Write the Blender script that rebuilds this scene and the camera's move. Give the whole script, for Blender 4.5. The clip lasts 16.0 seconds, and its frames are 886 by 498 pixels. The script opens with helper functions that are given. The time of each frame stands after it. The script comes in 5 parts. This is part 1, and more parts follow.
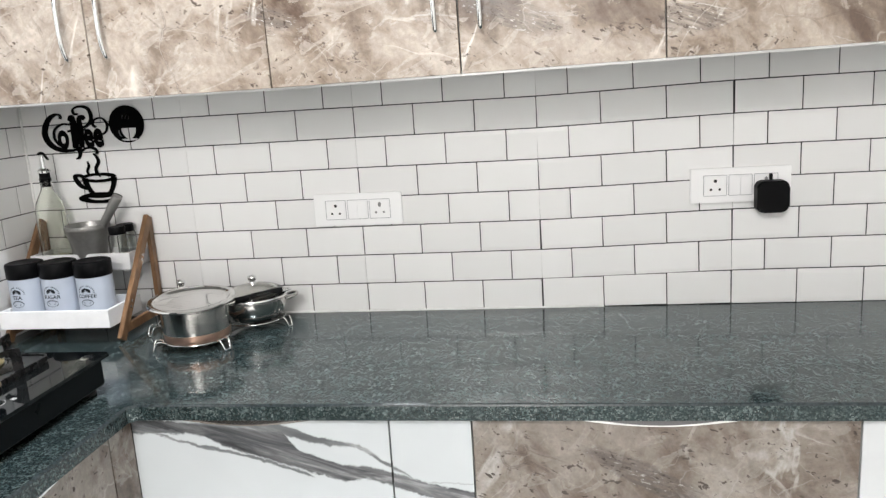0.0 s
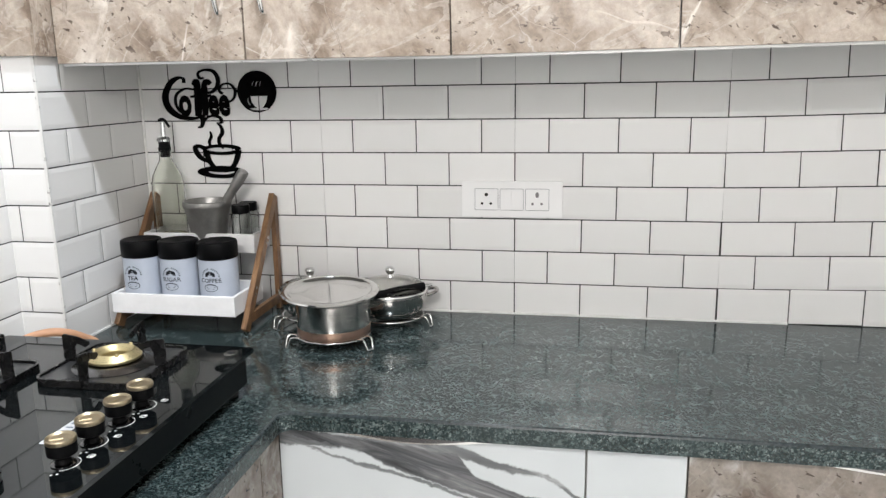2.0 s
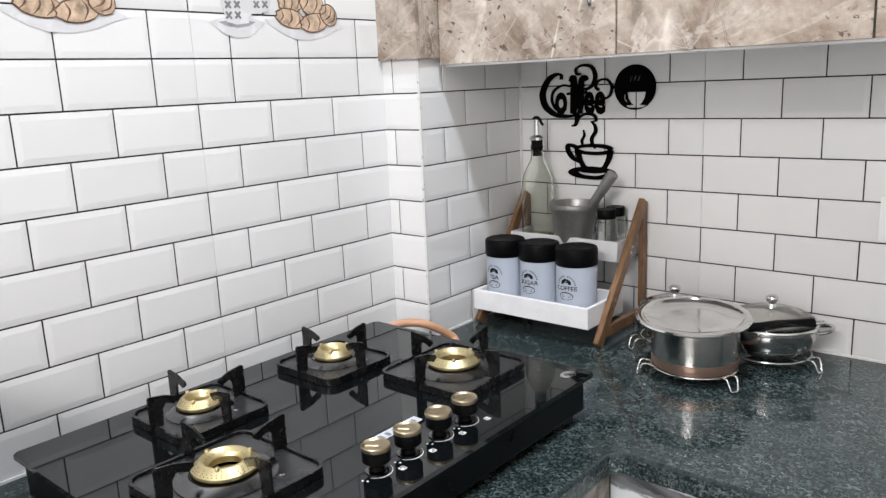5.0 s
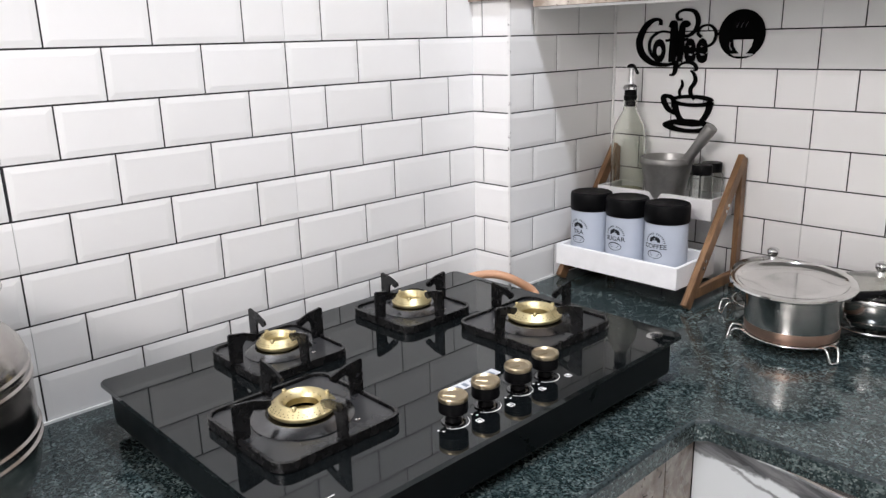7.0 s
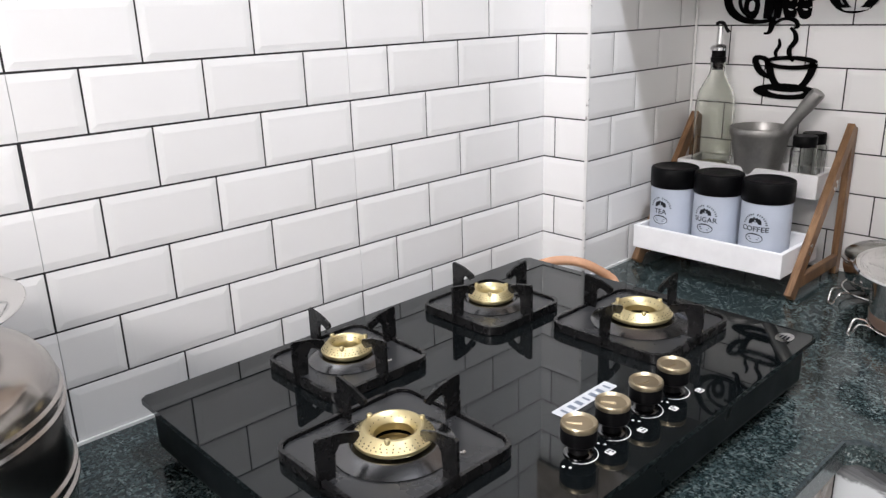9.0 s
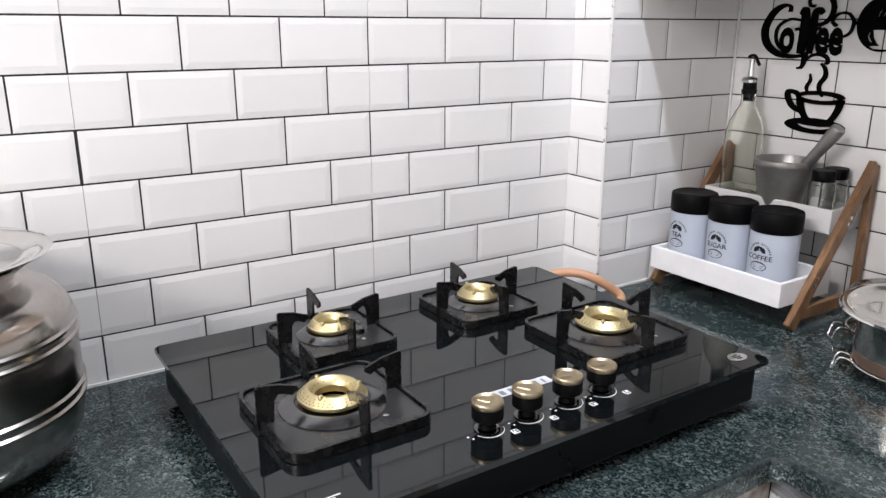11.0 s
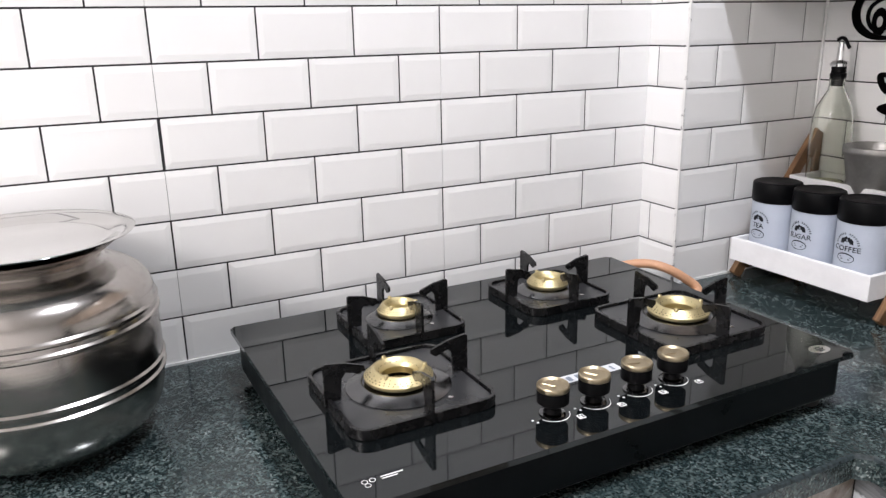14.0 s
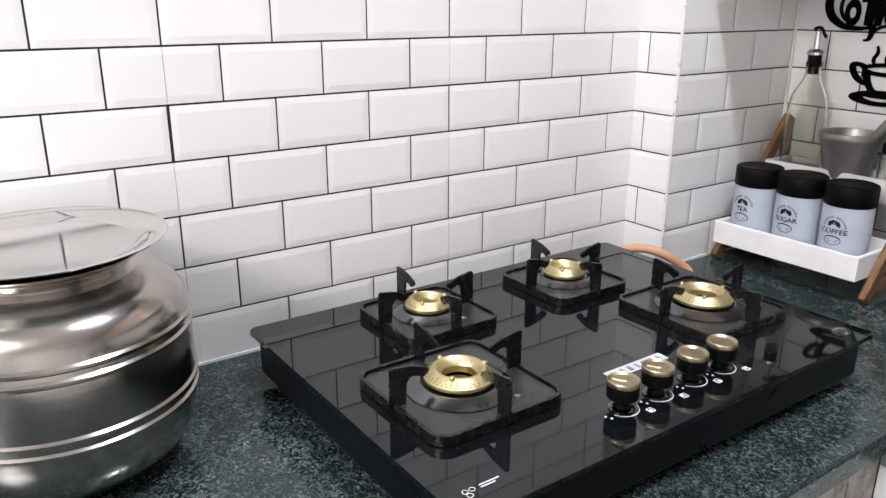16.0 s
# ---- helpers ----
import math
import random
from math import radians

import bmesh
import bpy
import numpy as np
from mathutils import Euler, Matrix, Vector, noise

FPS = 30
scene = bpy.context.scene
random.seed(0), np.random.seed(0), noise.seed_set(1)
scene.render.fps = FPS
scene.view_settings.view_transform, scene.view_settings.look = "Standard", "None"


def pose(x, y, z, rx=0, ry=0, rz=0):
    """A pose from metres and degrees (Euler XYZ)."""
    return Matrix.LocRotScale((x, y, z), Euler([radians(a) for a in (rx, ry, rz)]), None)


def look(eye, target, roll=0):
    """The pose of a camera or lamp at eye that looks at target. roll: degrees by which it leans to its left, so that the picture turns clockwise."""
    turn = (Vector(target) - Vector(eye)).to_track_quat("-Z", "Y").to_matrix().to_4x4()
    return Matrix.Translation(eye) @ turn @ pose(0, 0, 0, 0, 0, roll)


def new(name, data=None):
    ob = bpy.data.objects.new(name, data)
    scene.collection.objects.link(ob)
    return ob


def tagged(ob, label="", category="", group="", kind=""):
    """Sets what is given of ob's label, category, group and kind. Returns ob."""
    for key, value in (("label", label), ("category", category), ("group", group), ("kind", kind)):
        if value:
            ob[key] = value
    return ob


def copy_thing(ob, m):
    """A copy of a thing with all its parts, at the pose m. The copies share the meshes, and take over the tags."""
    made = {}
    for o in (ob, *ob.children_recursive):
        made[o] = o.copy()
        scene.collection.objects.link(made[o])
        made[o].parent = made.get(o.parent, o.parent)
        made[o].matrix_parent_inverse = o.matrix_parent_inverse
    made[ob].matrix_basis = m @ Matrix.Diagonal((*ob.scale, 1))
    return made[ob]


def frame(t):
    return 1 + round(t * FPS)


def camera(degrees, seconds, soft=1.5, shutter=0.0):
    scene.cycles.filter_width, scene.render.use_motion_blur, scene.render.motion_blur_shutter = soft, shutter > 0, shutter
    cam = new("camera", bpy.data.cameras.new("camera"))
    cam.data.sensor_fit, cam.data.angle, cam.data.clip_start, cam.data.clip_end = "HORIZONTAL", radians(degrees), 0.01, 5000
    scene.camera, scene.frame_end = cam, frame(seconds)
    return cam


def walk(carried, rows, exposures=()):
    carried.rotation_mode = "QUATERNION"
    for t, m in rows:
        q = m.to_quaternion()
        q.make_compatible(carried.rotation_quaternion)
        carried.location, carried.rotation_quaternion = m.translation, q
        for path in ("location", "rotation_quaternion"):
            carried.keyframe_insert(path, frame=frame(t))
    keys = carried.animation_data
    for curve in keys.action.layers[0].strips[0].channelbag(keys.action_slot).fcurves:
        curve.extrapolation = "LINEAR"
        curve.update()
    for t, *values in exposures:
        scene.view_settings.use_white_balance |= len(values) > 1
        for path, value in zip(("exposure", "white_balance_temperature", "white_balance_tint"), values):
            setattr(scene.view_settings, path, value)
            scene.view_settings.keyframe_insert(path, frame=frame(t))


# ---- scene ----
cam = camera(60.2, 16.0, soft=1.4)
PATH = [
    (0, (1.384, -1.872, 1.439), (1.094, 0.063, 1.026), -3.6),
    (0.5, (1.367, -1.854, 1.44), (1.043, 0.074, 1.016), -4.2),
    (1, (1.241, -1.783, 1.431), (0.912, 0.137, 0.98), -2.7),
    (1.5, (1.107, -1.724, 1.418), (0.771, 0.197, 0.977), -2.0),
    (2, (1.049, -1.714, 1.412), (0.695, 0.208, 0.985), -0.9),
    (2.5, (1.004, -1.679, 1.414), (0.548, 0.219, 0.981), -1.2),
    (3, (0.982, -1.664, 1.422), (0.345, 0.179, 0.978), -1.6),
    (3.5, (1.028, -1.593, 1.419), (0.258, 0.19, 0.941), -2.0),
    (4, (1.055, -1.574, 1.423), (0.082, 0.112, 0.966), -2.7),
    (4.5, (1.06, -1.553, 1.419), (-0.124, 0.005, 1.004), -2.5),
    (4.7, (1.062, -1.548, 1.425), (-0.166, -0.026, 1.007), -2.5),
    (6.8, (1.058, -1.525, 1.393), (-0.333, -0.18, 0.888), -1.4),
    (7, (1.029, -1.524, 1.406), (-0.373, -0.201, 0.872), -1.5),
    (7.5, (0.919, -1.497, 1.405), (-0.523, -0.208, 0.895), -1.5),
    (8, (0.849, -1.487, 1.393), (-0.556, -0.175, 0.842), -0.9),
    (8.5, (0.828, -1.497, 1.387), (-0.531, -0.154, 0.797), -1.3),
    (9, (0.821, -1.488, 1.385), (-0.573, -0.189, 0.777), -1.8),
    (9.2, (0.821, -1.478, 1.39), (-0.575, -0.181, 0.783), -1.8),
    (11.3, (1.085, -1.405, 1.395), (-0.541, -0.378, 0.846), 0.1),
    (11.5, (1.113, -1.447, 1.399), (-0.516, -0.412, 0.875), -0.1),
    (12, (1.208, -1.553, 1.402), (-0.458, -0.581, 0.875), -1.2),
    (12.5, (1.234, -1.563, 1.403), (-0.471, -0.646, 0.902), -1.4),
    (13, (1.193, -1.525, 1.394), (-0.52, -0.63, 0.881), -1.1),
    (13.5, (1.093, -1.441, 1.379), (-0.613, -0.548, 0.838), -1.0),
    (14, (1.052, -1.398, 1.374), (-0.657, -0.523, 0.812), -1.1),
    (14.5, (1.032, -1.392, 1.371), (-0.679, -0.552, 0.767), -1.9),
    (15, (0.993, -1.443, 1.376), (-0.682, -0.583, 0.701), -1.3),
    (15.5, (0.953, -1.504, 1.383), (-0.682, -0.556, 0.727), -0.8),
    (16, (0.926, -1.539, 1.388), (-0.629, -0.446, 0.766), 0.2),
]
walk(cam, [(t, look(eye, target, roll)) for t, eye, target, roll in PATH], [(0, -0.26, 6500, 10), (1.5, -0.40, 6500, 10), (2.5, -0.40, 6550, 11), (4.5, -0.52, 6450, 12), (7.5, -0.46, 6500, 15), (9, -0.45, 6500, 15), (11.5, -0.47, 6500, 16), (12.5, -0.61, 6550, 16), (14.5, -0.37, 6550, 16), (16, -0.44, 6550, 16)])

# ---------------- world, lights, exposure ----------------
world = bpy.data.worlds.new("room_world")
scene.world = world
world.use_nodes = True
world.node_tree.nodes["Background"].inputs[0].default_value = (0.8, 0.85, 1.0, 1)
world.node_tree.nodes["Background"].inputs[1].default_value = 0.05


def area_lamp(name, at, target, size_x, size_y, watts, colour):
    data = bpy.data.lights.new(name, "AREA")
    data.shape, data.size, data.size_y = "RECTANGLE", size_x, size_y
    data.energy, data.color = watts, colour
    ob = new(name, data)
    ob.matrix_world = look(at, target)
    return ob


# a small cool downlight over the stove side and a square panel further back
area_lamp("downlight_lamp", (0.70, -0.87, 2.72), (0.70, -0.87, 0), 0.10, 0.10, 35, (0.88, 0.94, 1.0))
area_lamp("panel_lamp", (1.05, -3.3, 2.70), (1.05, -3.3, 0), 0.85, 0.85, 128, (1.0, 0.973, 0.947))

# ---------------- materials ----------------


def new_mat(name):
    m = bpy.data.materials.new(name)
    m.use_nodes = True
    nt = m.node_tree
    return m, nt, nt.nodes["Principled BSDF"]


def link_map(nt, scale=1.0, random_shift=False):
    """Object coordinates, scaled; shifted per object where random_shift is set."""
    tc = nt.nodes.new("ShaderNodeTexCoord")
    mp = nt.nodes.new("ShaderNodeMapping")
    mp.inputs["Scale"].default_value = (scale, scale, scale)
    nt.links.new(tc.outputs["Object"], mp.inputs["Vector"])
    if random_shift:
        oi = nt.nodes.new("ShaderNodeObjectInfo")
        mul = nt.nodes.new("ShaderNodeVectorMath")
        mul.operation = "SCALE"
        mul.inputs[0].default_value = (37.0, 53.0, 71.0)
        nt.links.new(oi.outputs["Random"], mul.inputs["Scale"])
        nt.links.new(mul.outputs[0], mp.inputs["Location"])
    return mp.outputs["Vector"]


def noise_tex(nt, vec, scale, detail=4.0, rough=0.55, distort=0.0):
    n = nt.nodes.new("ShaderNodeTexNoise")
    n.inputs["Scale"].default_value = scale
    n.inputs["Detail"].default_value = detail
    n.inputs["Roughness"].default_value = rough
    n.inputs["Distortion"].default_value = distort
    nt.links.new(vec, n.inputs["Vector"])
    return n.outputs["Fac"]


def ramp(nt, fac, stops):
    r = nt.nodes.new("ShaderNodeValToRGB")
    while len(r.color_ramp.elements) < len(stops):
        r.color_ramp.elements.new(0.5)
    for e, (p, c) in zip(r.color_ramp.elements, stops):
        e.position = p
        e.color = (c, c, c, 1) if isinstance(c, (int, float)) else (*c, 1)
    nt.links.new(fac, r.inputs["Fac"])
    return r.outputs["Color"]


def mix(nt, fac, a, b, mode="MIX"):
    m = nt.nodes.new("ShaderNodeMix")
    m.data_type, m.blend_type = "RGBA", mode
    for sock, v in ((m.inputs[0], fac), (m.inputs[6], a), (m.inputs[7], b)):
        if isinstance(v, (int, float)):
            sock.default_value = v
        elif isinstance(v, tuple):
            sock.default_value = (*v, 1)
        else:
            nt.links.new(v, sock)
    return m.outputs[2]


def bump(nt, bsdf, height, strength, distance=0.001):
    b = nt.nodes.new("ShaderNodeBump")
    b.inputs["Strength"].default_value = strength
    b.inputs["Distance"].default_value = distance
    nt.links.new(height, b.inputs["Height"])
    nt.links.new(b.outputs[0], bsdf.inputs["Normal"])


def surface(name, colour, rough=0.5, metal=0.0, vary=0.12, scale=30.0, rvary=0.08, relief=0.0, fine=200.0, coat=0.0, shift=True, spec=0.5):
    """A plain material with tone and gloss that vary at two scales."""
    m, nt, b = new_mat(name)
    v = link_map(nt, 1.0, shift)
    big, small = noise_tex(nt, v, scale), noise_tex(nt, v, fine, 3.0)
    dark = tuple(c * (1 - vary) for c in colour)
    light = tuple(min(1.0, c * (1 + vary * 0.6)) for c in colour)
    col = mix(nt, ramp(nt, big, [(0.3, 0.0), (0.7, 1.0)]), dark, light)
    col = mix(nt, vary * 0.6, col, ramp(nt, small, [(0.3, 0.35), (0.7, 0.65)]), "OVERLAY")
    nt.links.new(col, b.inputs["Base Color"])
    rr = ramp(nt, big, [(0.3, max(0.0, rough - rvary)), (0.7, min(1.0, rough + rvary))])
    nt.links.new(rr, b.inputs["Roughness"])
    b.inputs["Metallic"].default_value = metal
    b.inputs["Coat Weight"].default_value = coat
    b.inputs["Specular IOR Level"].default_value = spec
    if relief:
        bump(nt, b, small, relief)
    return m


def granite_mat():
    """Near-black green stone with pale splinter-shaped grains that gather in clumps."""
    m, nt, b = new_mat("green_granite")
    v = link_map(nt)
    wn = nt.nodes.new("ShaderNodeTexNoise")
    wn.inputs["Scale"].default_value = 130.0
    wn.inputs["Detail"].default_value = 2.0
    nt.links.new(v, wn.inputs["Vector"])
    warp = nt.nodes.new("ShaderNodeVectorMath")
    warp.operation = "MULTIPLY_ADD"
    warp.inputs[1].default_value = (0.006, 0.006, 0.006)
    nt.links.new(wn.outputs["Color"], warp.inputs[0])
    nt.links.new(v, warp.inputs[2])

    def cells(scale, stretch, angle):
        mp = nt.nodes.new("ShaderNodeMapping")
        mp.inputs["Scale"].default_value = stretch
        mp.inputs["Rotation"].default_value = (0, 0, radians(angle))
        nt.links.new(warp.outputs[0], mp.inputs["Vector"])
        g = nt.nodes.new("ShaderNodeTexVoronoi")
        g.inputs["Scale"].default_value = scale
        nt.links.new(mp.outputs[0], g.inputs["Vector"])
        sep = nt.nodes.new("ShaderNodeSeparateColor")
        nt.links.new(g.outputs["Color"], sep.inputs[0])
        return sep.outputs[0]

    cloud = noise_tex(nt, v, 9.0, 5.0, 0.6, 0.6)
    clump = noise_tex(nt, v, 55.0, 4.0, 0.65, 0.4)
    mid = noise_tex(nt, v, 60.0, 4.0, 0.7)
    base = ramp(nt, cells(430.0, (1, 1, 1), 0), [(0.0, (0.006, 0.011, 0.012)), (0.55, (0.012, 0.022, 0.024)), (0.8, (0.026, 0.042, 0.044)), (1.0, (0.060, 0.082, 0.084))])
    gather = ramp(nt, clump, [(0.40, 0.25), (0.60, 1.0)])
    for scale, stretch, angle, cut, tone in ((320.0, (1.0, 0.62, 0.8), 25, 0.79, (0.090, 0.122, 0.120)), (350.0, (0.66, 1.0, 0.8), -20, 0.83, (0.130, 0.162, 0.160)), (540.0, (1, 1, 1), 0, 0.93, (0.25, 0.285, 0.28))):
        fleck = ramp(nt, cells(scale, stretch, angle), [(cut, 0.0), (cut + 0.03, 0.75), (1.0, 1.0)])
        base = mix(nt, mix(nt, 1.0, fleck, gather, "MULTIPLY"), base, tone)
    col = mix(nt, ramp(nt, cloud, [(0.42, 0.0), (0.70, 0.45)]), base, (0.026, 0.042, 0.043))
    deep = noise_tex(nt, v, 16.0, 6.0, 0.65, 0.8)
    col = mix(nt, ramp(nt, deep, [(0.38, 0.4), (0.54, 0.0)]), col, (0.006, 0.012, 0.013))
    nt.links.new(col, b.inputs["Base Color"])
    rr = ramp(nt, noise_tex(nt, v, 18.0, 4.0), [(0.3, 0.075), (0.7, 0.15)])
    nt.links.new(rr, b.inputs["Roughness"])
    b.inputs["IOR"].default_value = 1.50
    b.inputs["Specular Tint"].default_value = (0.90, 1.0, 0.99, 1)
    bump(nt, b, mid, 0.04, 0.0005)
    return m


def brown_marble_mat(name, tone=1.0, warm=1.0):
    """Beige-brown laminate: broken clouds, thin straight cream veins, cracks, dark pits and streaked grey patches."""
    m, nt, b = new_mat(name)
    v = link_map(nt, 1.0, True)
    fixed = link_map(nt)

    def turned(angle, scale, of=None, at=(0, 0, 0)):
        mp = nt.nodes.new("ShaderNodeMapping")
        mp.vector_type = "TEXTURE"
        mp.inputs["Location"].default_value = at
        mp.inputs["Rotation"].default_value = (0, radians(angle), 0)
        mp.inputs["Scale"].default_value = scale
        nt.links.new(of or v, mp.inputs["Vector"])
        return mp.outputs[0]

    def both(a, c):
        return mix(nt, 1.0, a, c, "MULTIPLY")

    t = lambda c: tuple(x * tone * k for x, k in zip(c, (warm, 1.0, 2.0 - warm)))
    # clouds, with harder edges where two depositions meet
    cloud = noise_tex(nt, turned(35, (1.5, 1.0, 0.9)), 7.0, 10.0, 0.62, 0.5)
    shard = noise_tex(nt, turned(62, (2.4, 1.0, 0.8)), 9.0, 6.0, 0.55, 0.9)
    fine = noise_tex(nt, v, 95.0, 6.0, 0.72)
    col = ramp(nt, mix(nt, 0.38, cloud, shard), [(0.37, t((0.15, 0.106, 0.082))), (0.45, t((0.315, 0.250, 0.200))), (0.505, t((0.455, 0.385, 0.325))), (0.57, t((0.57, 0.50, 0.435))), (0.68, t((0.70, 0.64, 0.575)))])
    col = mix(nt, ramp(nt, noise_tex(nt, turned(-28, (1.6, 1, 0.7)), 11.0, 8.0, 0.6, 1.2), [(0.545, 0.0), (0.565, 0.5), (0.66, 0.15)]), col, t((0.66, 0.60, 0.54)))
    # streaked grey patches
    streak = noise_tex(nt, turned(20, (0.10, 0.1, 0.008), fixed), 1.0, 5.0, 0.7, 0.3)
    grain = noise_tex(nt, turned(20, (0.014, 0.01, 0.005), fixed), 1.0, 3.0, 0.6)
    for at, angle, size in (((1.30, 0, 1.575), 21, (0.17, 9, 0.042)), ((0.815, 0, 1.60), 15, (0.085, 9, 0.032)), ((1.66, 0, 1.53), 5, (0.10, 9, 0.035)), ((1.55, 0, 0.72), 28, (0.19, 9, 0.035))):
        gr = nt.nodes.new("ShaderNodeTexGradient")
        gr.gradient_type = "SPHERICAL"
        nt.links.new(turned(angle, size, fixed, at), gr.inputs[0])
        zone = ramp(nt, mix(nt, 0.42, gr.outputs["Fac"], cloud), [(0.32, 0.0), (0.44, 1.0)])
        col = mix(nt, both(ramp(nt, streak, [(0.36, 0.9), (0.62, 0.25)]), zone), col, t((0.20, 0.168, 0.150)))
        col = mix(nt, both(ramp(nt, grain, [(0.62, 0.0), (0.66, 0.9)]), zone), col, t((0.085, 0.062, 0.052)))
        col = mix(nt, both(ramp(nt, grain, [(0.32, 0.8), (0.37, 0.0)]), zone), col, t((0.86, 0.82, 0.77)))
    # long thin veins, nearly straight, broken off here and there
    broken = ramp(nt, noise_tex(nt, v, 6.0, 3.0), [(0.49, 0.0), (0.57, 1.0)])
    for angle, size, width, amount in ((16, 1.0, 0.0060, 0.9), (34, 1.5, 0.003, 0.45), (-66, 0.9, 0.0035, 0.55)):
        ridge_n = noise_tex(nt, turned(angle, (0.7, 1.0, 2.4)), size * 2.2, 6.0, 0.5, 0.7)
        vein = ramp(nt, ridge_n, [(0.5 - width * 2.2, 0.0), (0.5 - width * 0.4, amount), (0.5 + width * 0.4, amount), (0.5 + width * 0.9, 0.0)])
        col = mix(nt, both(vein, broken), col, t((0.88, 0.83, 0.77)))
    crack = nt.nodes.new("ShaderNodeTexVoronoi")
    crack.feature = "DISTANCE_TO_EDGE"
    crack.inputs["Scale"].default_value = 13.0
    warp = nt.nodes.new("ShaderNodeVectorMath")
    warp.operation = "MULTIPLY_ADD"
    wn = nt.nodes.new("ShaderNodeTexNoise")
    wn.inputs["Scale"].default_value = 9.0
    wn.inputs["Detail"].default_value = 4.0
    nt.links.new(v, wn.inputs["Vector"])
    nt.links.new(wn.outputs["Color"], warp.inputs[0])
    warp.inputs[1].default_value = (0.05, 0.05, 0.05)
    nt.links.new(turned(30, (1.7, 1, 0.8)), warp.inputs[2])
    nt.links.new(warp.outputs[0], crack.inputs["Vector"])
    hair = ramp(nt, crack.outputs["Distance"], [(0.0, 0.42), (0.012, 0.0)])
    col = mix(nt, both(hair, ramp(nt, noise_tex(nt, v, 8.0, 2.0), [(0.52, 0.0), (0.60, 1.0)])), col, t((0.80, 0.75, 0.69)))
    dark_hair = ramp(nt, crack.outputs["Distance"], [(0.0, 0.0), (0.010, 0.5), (0.035, 0.0)])
    col = mix(nt, both(dark_hair, ramp(nt, noise_tex(nt, v, 10.0, 2.0), [(0.53, 0.0), (0.62, 1.0)])), col, t((0.14, 0.10, 0.082)))
    # pits
    pits = ramp(nt, noise_tex(nt, turned(25, (1.4, 1, 0.8)), 75.0, 2.5, 0.6, 0.5), [(0.625, 0.0), (0.665, 0.9)])
    col = mix(nt, both(pits, ramp(nt, noise_tex(nt, v, 7.0, 3.0), [(0.42, 0.0), (0.54, 1.0)])), col, t((0.10, 0.074, 0.060)))
    blots = ramp(nt, noise_tex(nt, v, 26.0, 4.0, 0.6, 0.8), [(0.65, 0.0), (0.72, 0.55)])
    col = mix(nt, blots, col, t((0.15, 0.112, 0.092)))
    col = mix(nt, 0.3, col, ramp(nt, fine, [(0.3, 0.2), (0.7, 0.8)]), "OVERLAY")
    nt.links.new(col, b.inputs["Base Color"])
    b.inputs["Roughness"].default_value = 0.2
    bump(nt, b, fine, 0.03, 0.0005)
    return m


